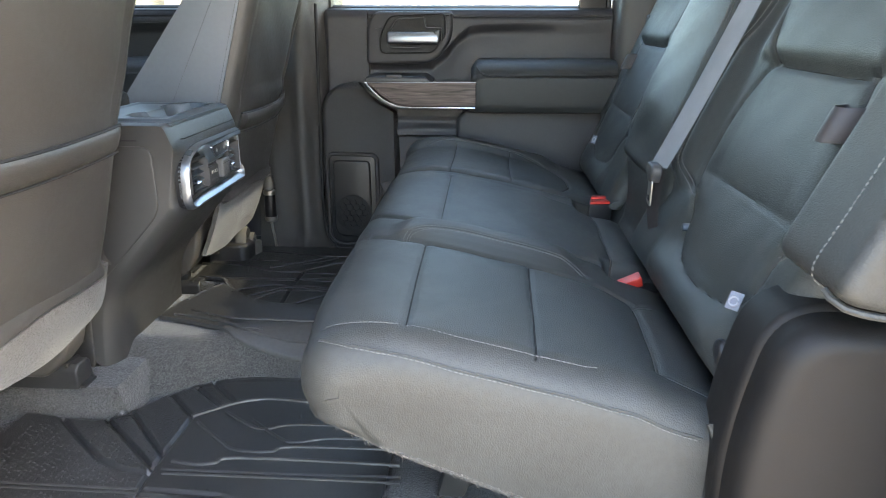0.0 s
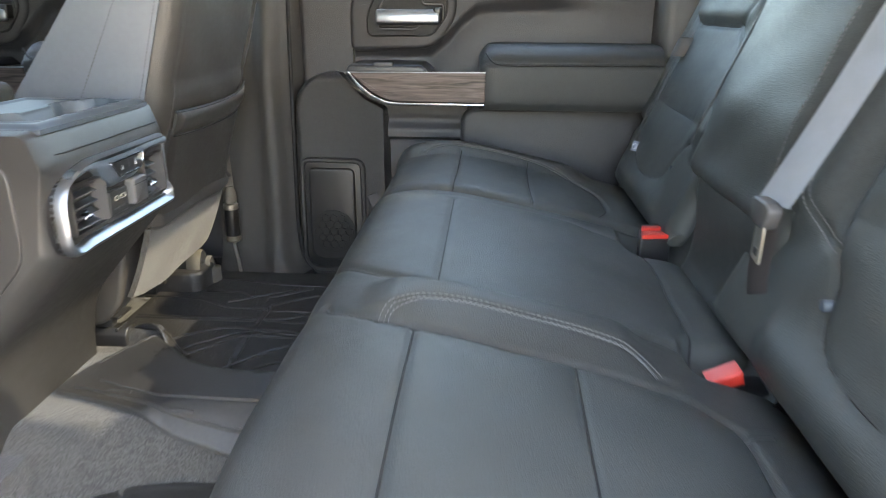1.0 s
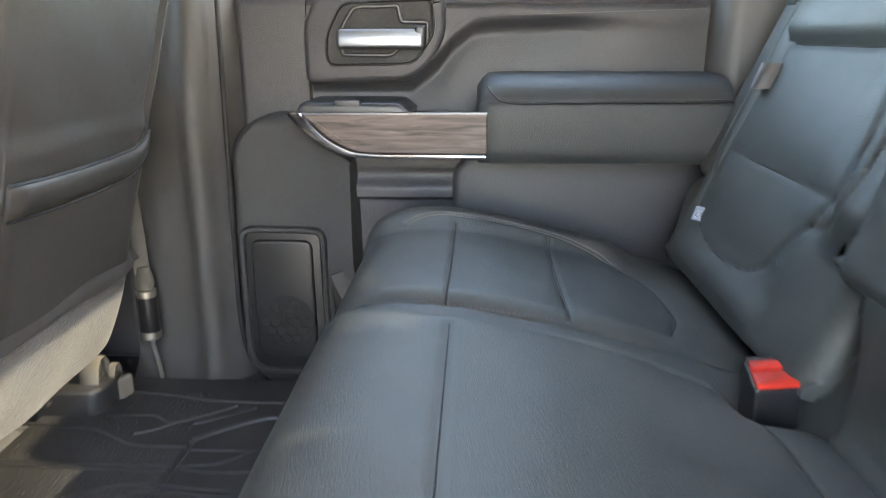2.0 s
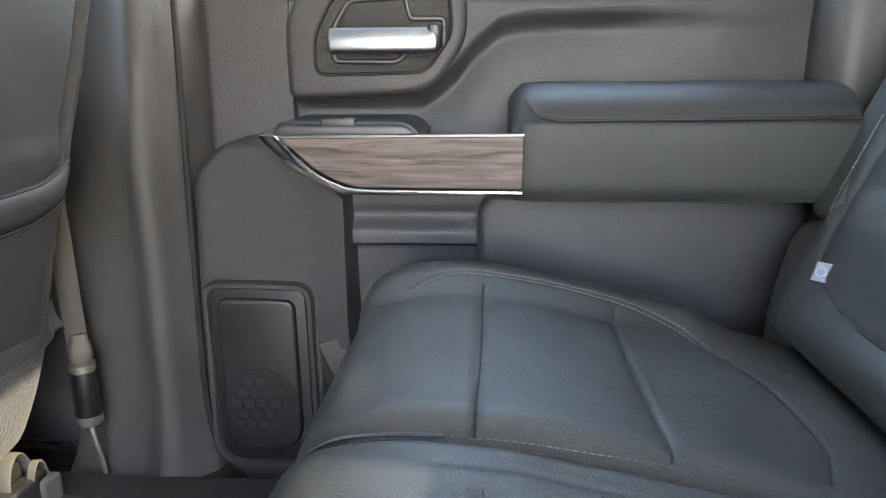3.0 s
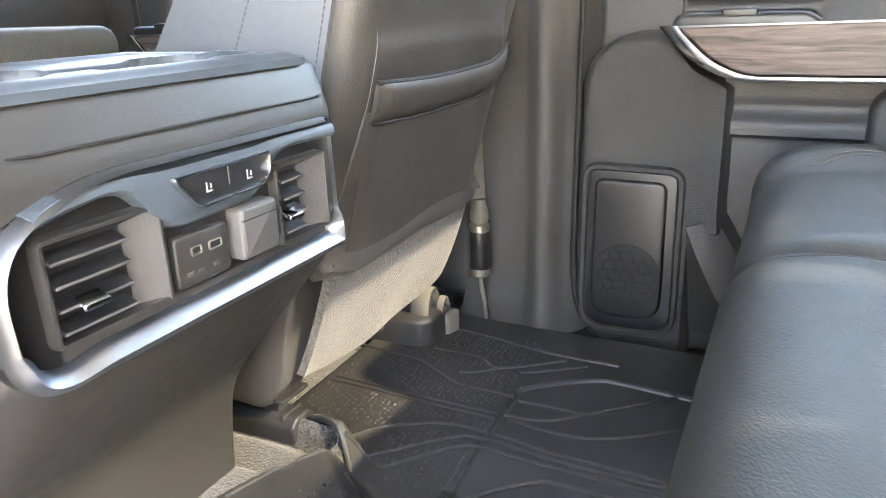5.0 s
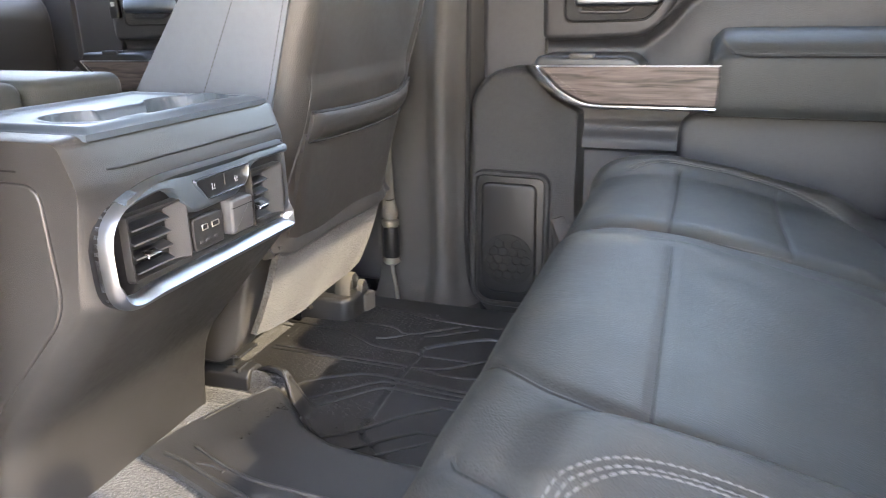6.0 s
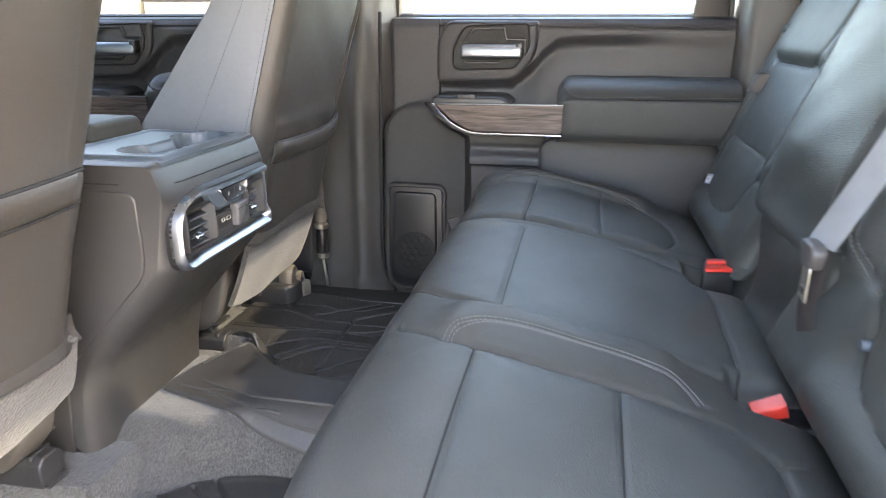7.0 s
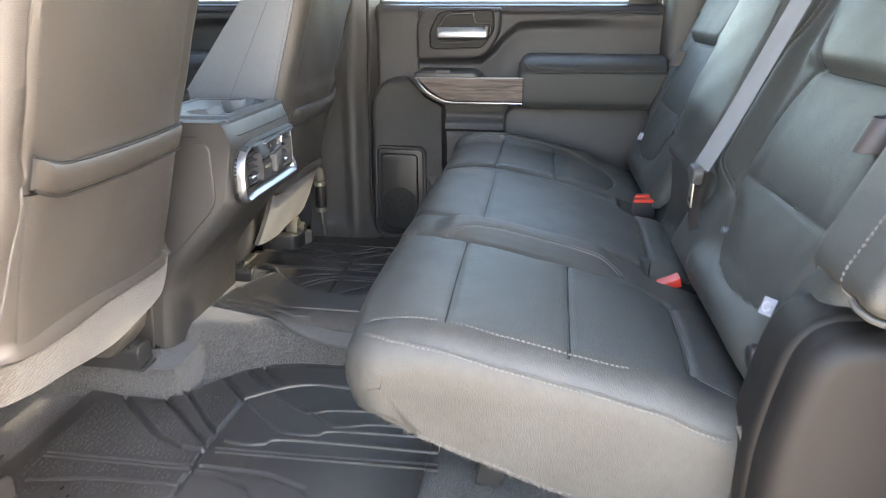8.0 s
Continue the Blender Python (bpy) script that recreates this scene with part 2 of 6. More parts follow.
def prism(outline, c0, c1, axis="y", bevel=0.004, back=0.0, seg=4):
    """An outline pushed from c0 to c1 along an axis, its edges rounded at c1 (bevel) and c0 (back).
    The outline is (y, z) for x, (x, z) for y and (x, y) for z."""
    o, s, rings = ccw(outline), (1 if c1 > c0 else -1), []
    f = AX[axis]
    if back > 0:
        for t in np.linspace(0, 1, seg + 1)[:-1]:
            th = t * math.pi / 2
            i = inset(o, back * (1 - math.sin(th)))
            rings.append(f(i[:, 0], i[:, 1], np.full(len(o), c0 + s * back * (1 - math.cos(th)))))
        rings.append(f(o[:, 0], o[:, 1], np.full(len(o), c0 + s * back)))
    else:
        rings.append(f(o[:, 0], o[:, 1], np.full(len(o), float(c0))))
    if bevel > 0:
        for t in np.linspace(0, 1, seg + 1):
            th = t * math.pi / 2
            i = inset(o, bevel * (1 - math.cos(th)))
            rings.append(f(i[:, 0], i[:, 1], np.full(len(o), c1 - s * bevel * (1 - math.sin(th)))))
    else:
        rings.append(f(o[:, 0], o[:, 1], np.full(len(o), float(c1))))
    return loops(rings)


def frame_ring(outer, width, c0, c1, axis="y", round_=0.003):
    """A closed moulding that follows an outline."""
    o = ccw(outer)
    f, rings = AX[axis], []
    sec = [(0, c0), (0, c1 * 0.7 + c0 * 0.3), (width * 0.25, c1), (width * 0.75, c1), (width, c1 * 0.7 + c0 * 0.3), (width, c0)]
    for d, c in sec:
        i = inset(o, d)
        rings.append(f(i[:, 0], i[:, 1], np.full(len(o), float(c))))
    rings.append(rings[0])
    return loops(rings, cap=False)


def tube(path, r=0.003, n=8, flat=1.0, up=(0, 0, 1), closed=False):
    """A round or flattened bar along a line."""
    p = np.asarray(path, float)
    t = np.roll(p, -1, 0) - np.roll(p, 1, 0)
    if not closed:
        t[0], t[-1] = p[1] - p[0], p[-1] - p[-2]
    t /= np.linalg.norm(t, axis=1)[:, None]
    s = np.cross(t, np.array(up, float))
    s /= np.maximum(np.linalg.norm(s, axis=1), 1e-6)[:, None]
    w = np.cross(s, t)
    rings = []
    for i in range(len(p)):
        a = np.arange(n) / n * 2 * math.pi
        rings.append(p[i] + np.outer(np.cos(a), s[i]) * r + np.outer(np.sin(a), w[i]) * r * flat)
    if closed:
        rings.append(rings[0])
    return loops(rings, cap=not closed)


def ribbon(path, side, width, thick):
    """A flat band with thickness along a line; side: unit vectors across it."""
    p = np.asarray(path, float)
    s = np.broadcast_to(np.asarray(side, float), p.shape)
    t = np.gradient(p, axis=0)
    nn = np.cross(t, s)
    nn /= np.linalg.norm(nn, axis=1)[:, None]
    rings = []
    e = 0.08 * width
    for i in range(len(p)):
        c = [(-.5 * width, 0), (-.5 * width + e, .5), (.5 * width - e, .5), (.5 * width, 0), (.5 * width - e, -.5), (-.5 * width + e, -.5)]
        rings.append(np.array([p[i] + s[i] * a + nn[i] * b * thick for a, b in c]))
    return loops(rings)


def slab(g, off):
    """A grid of points (nu, nv, 3) with a second skin at off, closed at the rim."""
    nu, nv = g.shape[:2]
    n = nu * nv
    v = np.concatenate([g.reshape(-1, 3), (g + np.asarray(off)).reshape(-1, 3)])
    ix = np.arange(n).reshape(nu, nv)
    a, b, c, d = ix[:-1, :-1].ravel(), ix[1:, :-1].ravel(), ix[1:, 1:].ravel(), ix[:-1, 1:].ravel()
    f = list(zip(a, b, c, d)) + list(zip(d + n, c + n, b + n, a + n))
    rim = list(ix[:-1, 0]) + list(ix[-1, :-1]) + list(ix[:0:-1, -1]) + list(ix[0, :0:-1])
    for i in range(len(rim)):
        p, q = rim[i], rim[(i + 1) % len(rim)]
        f.append((p, p + n, q + n, q))
    return v, f


def box(x0, x1, y0, y1, z0, z1, bevel=0.004, axis="z"):
    if axis == "z":
        return prism(rounded([(x0, y0), (x1, y0), (x1, y1), (x0, y1)], bevel * 1.5, 4), z0, z1, "z", bevel, bevel, 3)
    if axis == "x":
        return prism(rounded([(y0, z0), (y1, z0), (y1, z1), (y0, z1)], bevel * 1.5, 4), x0, x1, "x", bevel, bevel, 3)
    return prism(rounded([(x0, z0), (x1, z0), (x1, z1), (x0, z1)], bevel * 1.5, 4), y0, y1, "y", bevel, bevel, 3)


def smooth01(t):
    t = np.clip(t, 0, 1)
    return t * t * (3 - 2 * t)


def near_line(a, b, pts):
    """Distance of grid points (a, b) from a drawn line."""
    p = np.asarray(pts, float)
    best = np.full(a.shape, 9.0)
    for i in range(len(p) - 1):
        d = p[i + 1] - p[i]
        t = np.clip(((a - p[i, 0]) * d[0] + (b - p[i, 1]) * d[1]) / max(d @ d, 1e-12), 0, 1)
        best = np.minimum(best, np.hypot(a - p[i, 0] - t * d[0], b - p[i, 1] - t * d[1]))
    return best


class Pad:
    """An upholstered block: a closed profile in (x, z), drawn along y from y0 to y1 with round ends of radius r.
    Lines (s, y) sink into its skin as sewn seams; s is the way along the profile."""

    def __init__(self, profile, y0, y1, r=0.04, step=0.005, lines=(), relief=None, puff=0.005, cut=False, r1=None):
        self.cut, self.r1 = cut, r if r1 is None else r1
        self.p = spline(profile, step, closed=True)
        d = np.linalg.norm(np.roll(self.p, -1, 0) - self.p, axis=1)
        self.s = np.concatenate([[0], np.cumsum(d)[:-1]])
        t = np.roll(self.p, -1, 0) - np.roll(self.p, 1, 0)
        t /= np.linalg.norm(t, axis=1)[:, None]
        n = np.stack([t[:, 1], -t[:, 0]], 1)
        x, z = self.p[:, 0], self.p[:, 1]
        if (x * np.roll(z, -1) - np.roll(x, -1) * z).sum() < 0:
            n = -n
        self.n, self.y0, self.y1, self.r, self.step = n, y0, y1, r, step
        self.lines = [(spline(l, 0.01), depth, w) for l, depth, w in lines]
        self.relief, self.puff = relief, puff
        turn = np.arccos(np.clip((t * np.roll(t, -1, 0)).sum(1), -1, 1)) / np.maximum(d, 1e-6)
        lim = np.clip(0.75 / np.maximum(turn, 1e-3), 0.002, 9)
        near = np.minimum.reduce([np.roll(lim, k) for k in range(-4, 5)])
        self.lim = np.mean([np.roll(near, k) for k in range(-3, 4)], 0)

    def at_x(self, x):
        """s on the upper side at this x."""
        up = self.n[:, 1] > 0.15
        return float(np.interp(x, *zip(*sorted(zip(self.p[up, 0], self.s[up])))))

    def at_z(self, z):
        """s on the side that faces the front at this z."""
        up = self.n[:, 0] < -0.3
        return float(np.interp(z, *zip(*sorted(zip(self.p[up, 1], self.s[up])))))

    def height(self, s, y):
        h = np.zeros(s.shape)
        if self.lines:
            m = np.full(s.shape, 9.0)
            for l, depth, w in self.lines:
                dd = near_line(s, y, l)
                h -= depth * np.exp(-(dd / w) ** 2)
                if depth > 0.001:
                    m = np.minimum(m, dd)
            h += self.puff * (1 - np.exp(-(m / 0.03) ** 1.5))
        if self.relief:
            h = h + self.relief(s, y)
        return h

    def shape(self):
        r, e, n = self.r, self.r1, 6
        th = np.linspace(0, math.pi / 2, n)
        ny = max(3, int((self.y1 - self.y0 - r - e) / self.step))
        ys = np.concatenate([self.y0 + r * (1 - np.sin(th[::-1])), np.linspace(self.y0 + r, self.y1 - e, ny)[1:-1], self.y1 - e * (1 - np.sin(th))])
        ins = np.concatenate([r * (1 - np.cos(th[::-1])), np.zeros(ny - 2), e * (1 - np.cos(th))])
        s, y = np.meshgrid(self.s, ys)
        w = smooth01((self.n[None, :, 1] + 0.85) / 0.5) if self.cut else np.ones((1, len(self.s)))
        ins = ins[:, None] * np.ones((1, len(self.s))) if self.cut else np.minimum(ins[:, None], self.lim[None, :])
        h = self.height(s, y) - ins * w
        px = self.p[None, :, 0] + self.n[None, :, 0] * h + ins * (1 - w) * smooth01((-0.02 - self.p[None, :, 0]) / 0.10)
        pz = self.p[None, :, 1] + self.n[None, :, 1] * h
        rings = [np.stack([px[i], np.full(len(self.s), ys[i]), pz[i]], 1) for i in range(len(ys))]
        return loops(rings)

    def on(self, s, y, lift=0.0):
        """Points and outward normals on the skin."""
        s, y = np.asarray(s, float), np.asarray(y, float)
        rr = np.where(y - self.y0 < self.y1 - y, self.r, self.r1)
        th = np.clip((rr - np.minimum(y - self.y0, self.y1 - y)) / rr, 0, 1)
        h = self.height(s, y) - rr * (1 - np.sqrt(1 - th ** 2)) + lift
        L = self.s[-1] + 0.005
        x = np.interp(s % L, self.s, self.p[:, 0])
        z = np.interp(s % L, self.s, self.p[:, 1])
        nx, nz = np.interp(s % L, self.s, self.n[:, 0]), np.interp(s % L, self.s, self.n[:, 1])
        return np.stack([x + nx * h, y, z + nz * h], 1), np.stack([nx, np.zeros(len(s)), nz], 1)


def stitches(points, normals, length=0.0050, gap=0.0012, w=0.00065):
    """A row of sewn stitches along a line."""
    p, nn = np.asarray(points, float), np.asarray(normals, float)
    d = np.concatenate([[0], np.cumsum(np.linalg.norm(np.diff(p, axis=0), axis=1))])
    vs, fs, k = [], [], 0
    for a in np.arange(0, d[-1] - length, length + gap):
        q = np.array([[np.interp(t, d, p[:, i]) for i in range(3)] for t in (a, a + length * .5, a + length)])
        up = np.array([np.interp(a, d, nn[:, i]) for i in range(3)])
        up /= np.linalg.norm(up)
        t = q[2] - q[0]
        t /= np.linalg.norm(t)
        s = np.cross(t, up)
        for m, (c, hw, hh) in enumerate(((q[0], .5, -.6), (q[1], 1, 1), (q[2], .5, -.6))):
            vs += [c - s * w * hw - up * w, c + s * w * hw - up * w, c + s * w * hw * .7 + up * w * hh * .8, c - s * w * hw * .7 + up * w * hh * .8]
        for b in (0, 4):
            for i in range(4):
                j = (i + 1) % 4
                fs.append((k + b + i, k + b + j, k + b + 4 + j, k + b + 4 + i))
        fs += [(k, k + 1, k + 2, k + 3), (k + 8, k + 9, k + 10, k + 11)]
        k += 12
    return np.array(vs), fs

# ---- the place outside ----
gr = part("ground", box(-400, 400, -400, 400, -0.95, -0.75, 0.02), GROUND, kind="structure")
tagged(gr, "pale sunlit concrete parking ground", "ground")


def far_row():
    for i in range(9):
        x = -42 + i * 11.0 + random.uniform(-2, 2)
        h = random.uniform(2.6, 4.5)
        hut = thing("building", (x, 60 + random.uniform(-4, 6), -0.75), "pale low commercial building far behind the lot", "building", "far buildings")
        o = ORIGIN[hut]
        w = random.uniform(4, 6)
        part("wall", box(x - w, x + w, o[1], o[1] + 7, -0.75, -0.75 + h, 0.02), WALLFAR, hut)
        part("roof", box(x - w - .2, x + w + .2, o[1] - .2, o[1] + 7.2, -0.75 + h, -0.45 + h, 0.02), PLASTIC_SOFT, hut)
    fence = thing("fence", (0, 30, -0.75), "thin metal rail fence at the edge of the lot", "fence")
    for i in range(26):
        x = -32 + i * 2.5
        part("post", box(x - .05, x + .05, 29.95, 30.05, -0.75, 1.05, 0.01), STEEL, fence)
    for z in (0.35, 0.95):
        part("rail", box(-33, 33, 29.97, 30.03, z, z + .06, 0.01, "x"), STEEL, fence)


far_row()

# ---- the cab's shell ----


def floor_height(x, y):
    right = np.interp(x, [-0.62, -0.57, -0.504, -0.43, -0.38, -0.30], [0.330, 0.325, 0.280, 0.205, 0.180, 0.170])
    left = np.interp(x, [-0.60, -0.50, -0.40, -0.30], [-0.20, -0.185, -0.135, -0.125])
    tunnel = 0.086 * smooth01((y - left) / 0.12) * smooth01((right - y) / 0.085)
    hump = np.where(y < 0, 0.060, 0.076) * smooth01((np.where(y < 0, -0.540, -0.500) - x) / np.where(y < 0, 0.022, 0.045)) * smooth01((y + 0.270) / 0.018) * smooth01((0.330 - y) / 0.045)
    pocket = 0.04 * smooth01((-0.530 - x) / 0.03) * smooth01((y - 0.160) / 0.02) * smooth01((0.285 - y) / 0.02)
    return np.maximum(tunnel, hump) - pocket * 0.8 - 0.07 * smooth01((y - 0.815) / 0.02)


def carpet():
    x, y = np.meshgrid(np.linspace(-1.75, 0.62, 430), np.linspace(-0.90, 0.92, 340), indexing="ij")
    fl = part("floor", slab(np.stack([x, y, floor_height(x, y) - 0.004 + 0.0015 * np.sin(x * 37 + y * 9) * np.sin(y * 41)], -1), (0, 0, -0.05)), CARPET, kind="structure")
    tagged(fl, "grey carpeted cab floor with a raised centre tunnel", "floor")


carpet()


def shell():
    pt = lambda n, s, m, lab, cat: tagged(part(n, s, m, kind="structure"), lab, cat)
    pt("ceiling", box(-1.5, 0.66, -0.74, 0.80, 1.24, 1.30, 0.02), HEADLINER, "grey cloth headliner of the cab roof", "ceiling")
    pt("roof", box(-1.55, 0.72, -0.80, 0.86, 1.302, 1.33, 0.02), PAINT, "painted cab roof", "roof")
    pt("wall_rear", prism(rounded([(0.60, -0.06), (0.66, -0.06), (0.72, 0.87), (0.66, 0.87)], 0.01), -0.88, 0.94, "y", 0.004), PLASTIC_SOFT, "charcoal trim behind the rear seat", "wall")
    for y0, y1 in ((-0.88, -0.55), (0.61, 0.94)):
        pt("wall_corner", box(0.64, 0.72, y0, y1, 0.80, 1.17, 0.02), PLASTIC_SOFT, "charcoal trim of the rear cab corner", "wall")
    pt("wall_header", box(0.62, 0.72, -0.88, 0.94, 1.165, 1.25, 0.02), PLASTIC_SOFT, "charcoal trim above the rear window", "wall")
    g = part("window_rear", box(0.675, 0.68, -0.55, 0.61, 0.87, 1.17, 0.001, "x"), PRIVACY, kind="structure")
    tagged(g, "tinted rear window of the cab", "window")
    pt("wall_front", box(-1.85, -1.78, -0.90, 0.95, -0.06, 0.68, 0.02), PLASTIC_BLACK, "black firewall and lower dash", "wall")
    pt("dashboard", prism(rounded([(-1.78, 0.25), (-1.62, 0.25), (-1.50, 0.42), (-1.50, 0.62), (-1.56, 0.70), (-1.78, 0.72)], 0.03), -0.88, 0.92, "y", 0.02, 0.02), PLASTIC, "charcoal dashboard across the front", "dashboard")
    ws = part("window_front", prism([(-1.80, 0.72), (-1.795, 0.72), (-1.295, 1.24), (-1.30, 1.24)], -0.76, 0.80, "y", 0.0005), SCREEN, kind="structure")
    tagged(ws, "raked windscreen, darkened to cut light on the backrests", "window")
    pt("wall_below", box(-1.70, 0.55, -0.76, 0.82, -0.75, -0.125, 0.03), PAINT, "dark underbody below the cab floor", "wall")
    # near side: sill, pillars and rail of the open doorway, and the unseen shut front door
    pt("sill_near", box(-1.80, 0.66, -1.00, -0.885, -0.12, 0.012, 0.015, "x"), PLASTIC, "charcoal scuff plate of the open doorway", "door sill")
    pt("pillar_near", prism(rounded([(-0.60, 0.0), (-0.46, 0.0), (-0.50, 0.75), (-0.56, 1.25), (-0.64, 1.25), (-0.62, 0.7)], 0.02), -0.96, -0.86, "y", 0.02, 0.01), PLASTIC_SOFT, "charcoal trim of the pillar between the doors", "pillar")
    pt("pillar_rear_near", prism(rounded([(0.50, 0.0), (0.66, 0.0), (0.72, 0.8), (0.66, 1.25), (0.56, 1.25), (0.54, 0.7)], 0.02), -0.96, -0.82, "y", 0.02, 0.01), PLASTIC_SOFT, "charcoal trim of the rear pillar", "pillar")
    # driver's door and window are out of view, added to dim light on the backrests
    pt("wall_near_front", box(-1.60, -0.60, -0.98, -0.86, -0.10, 0.71, 0.02, "y"), DOOR_SOFT, "charcoal trim of the unseen driver's door, added to cut light", "wall")
    tagged(part("window_near_front", box(-1.55, -0.62, -0.925, -0.920, 0.71, 1.20, 0.001, "y"), FRONT_GLASS, kind="structure"), "unseen driver's window, added and tinted to cut light", "window")
    pt("rail_near", box(-1.4, 0.66, -0.90, -0.74, 1.20, 1.29, 0.02, "x"), PLASTIC_SOFT, "charcoal roof rail above the doorway", "roof rail")
    # far side
    pt("sill_far", prism(rounded([(0.815, -0.09), (0.98, -0.09), (0.98, -0.050), (0.90, -0.048), (0.822, -0.018)], 0.006), -1.60, 0.62, "x", 0.003), PLASTIC_BLACK, "black door sill beside the mat", "door sill")
    pt("rail_far", box(-1.4, 0.66, 0.80, 0.98, 1.20, 1.29, 0.02, "x"), PLASTIC_SOFT, "charcoal roof rail above the far doors", "roof rail")
    # pillar between the far doors: a folded section that flares at its foot
    zs = np.concatenate([[-0.12, -0.06], np.linspace(-0.02, 1.25, 70)])
    rings = []
    for z in zs:
        flare = 0.030 * math.exp(-max(z, 0) / 0.030)
        lean = -0.06 * max(0, z - 0.80)
        out = 0.045 * max(0, (z - 0.5) / 0.3)
        sec = spline([(-0.62, 0.875 + out), (-0.575, 0.870 + out), (-0.530, 0.868 + out), (-0.500 , 0.862 + out), (-0.476 + flare * .3, 0.846 + out - flare * .1), (-0.458 + flare * .6, 0.850 + out), (-0.440 + flare, 0.880 + out), (-0.424 + flare, 0.900 + out), (-0.408 + flare, 0.95 + out)], 0.008)
        sec = even(sec, 48)
        sec[:, 1] -= 0.052 * math.exp(-max(z, 0) / 0.028)
        rings.append(np.stack([sec[:, 0] + lean, sec[:, 1], np.full(len(sec), z)], 1))
    pt("pillar_far", slab(np.array(rings), (0.03, 0.14, 0)), PILLAR, "charcoal plastic pillar trim between the far doors", "pillar")
    pt("pillar_rear_far", prism(rounded([(0.450, 0.0), (0.66, 0.0), (0.72, 0.8), (0.66, 1.25), (0.50, 1.25), (0.450, 0.7)], 0.02), 1.09, 0.87, "y", 0.03, 0.0), PLASTIC_SOFT, "charcoal trim of the rear pillar", "pillar")
    for n, x, w in (("seal", -0.409, 0.005), ("seal", 0.462, 0.006)):
        line = spline([(x - 0.010, 0.905, 0.72), (x - 0.011, 0.895, 0.5), (x - 0.012, 0.884, 0.2), (x - 0.010, 0.880, 0.10), (x + 0.002, 0.876, 0.03), (x + 0.030, 0.872, -0.015), (x + 0.075, 0.870, -0.040), (x + 0.14, 0.868, -0.048)] if x < 0 else [(x, 0.93, 1.1), (x, 0.93, 0.72), (x - .005, 0.915, 0.4), (x - .01, 0.90, 0.15)], 0.01)
        pt("door_seal", tube(line, w, 8), SEAM, "black rubber door seal", "door seal")


shell()

def open_door():
    """The near rear door, swung wide open on its hinges beside the pillar; out of view, added as a light blocker."""
    a = radians(258)
    # never in view: stands here to keep light from ahead off the backrests
    d = thing("near_door", (-0.52, -1.0, 0.0), "unseen open rear door added to block light, charcoal inner trim, tinted glass", "car door")
    ux, uy = np.array([math.cos(a), math.sin(a), 0]), np.array([-math.sin(a), math.cos(a), 0])

    def turn(s):
        v = np.asarray(s[0], float)
        return np.array([-0.52, -1.0, 0]) + v[:, :1] * ux + v[:, 1:2] * uy + v[:, 2:] * np.array([0, 0, 1.0]), s[1]

    part("trim", turn(box(0.0, 0.86, -0.02, 0.07, -0.04, 0.70, 0.02, "y")), DOOR_PLASTIC, d)
    part("outer_skin", turn(box(0.0, 0.88, -0.10, -0.022, -0.06, 0.71, 0.02, "y")), PAINT, d)
    part("window_frame", turn(frame_ring(rounded([(0.0, 0.705), (0.86, 0.705), (0.80, 1.20), (0.06, 1.20)], 0.04, 5), 0.03, -0.02, 0.03)), PLASTIC_BLACK, d)
    part("window_pane", turn(prism(rounded([(0.02, 0.712), (0.84, 0.712), (0.785, 1.185), (0.075, 1.185)], 0.03, 5), -0.006, 0.0, "y", 0.001)), PRIVACY, d, "dark tinted glass")


open_door()

# ---- doors on the far side ----


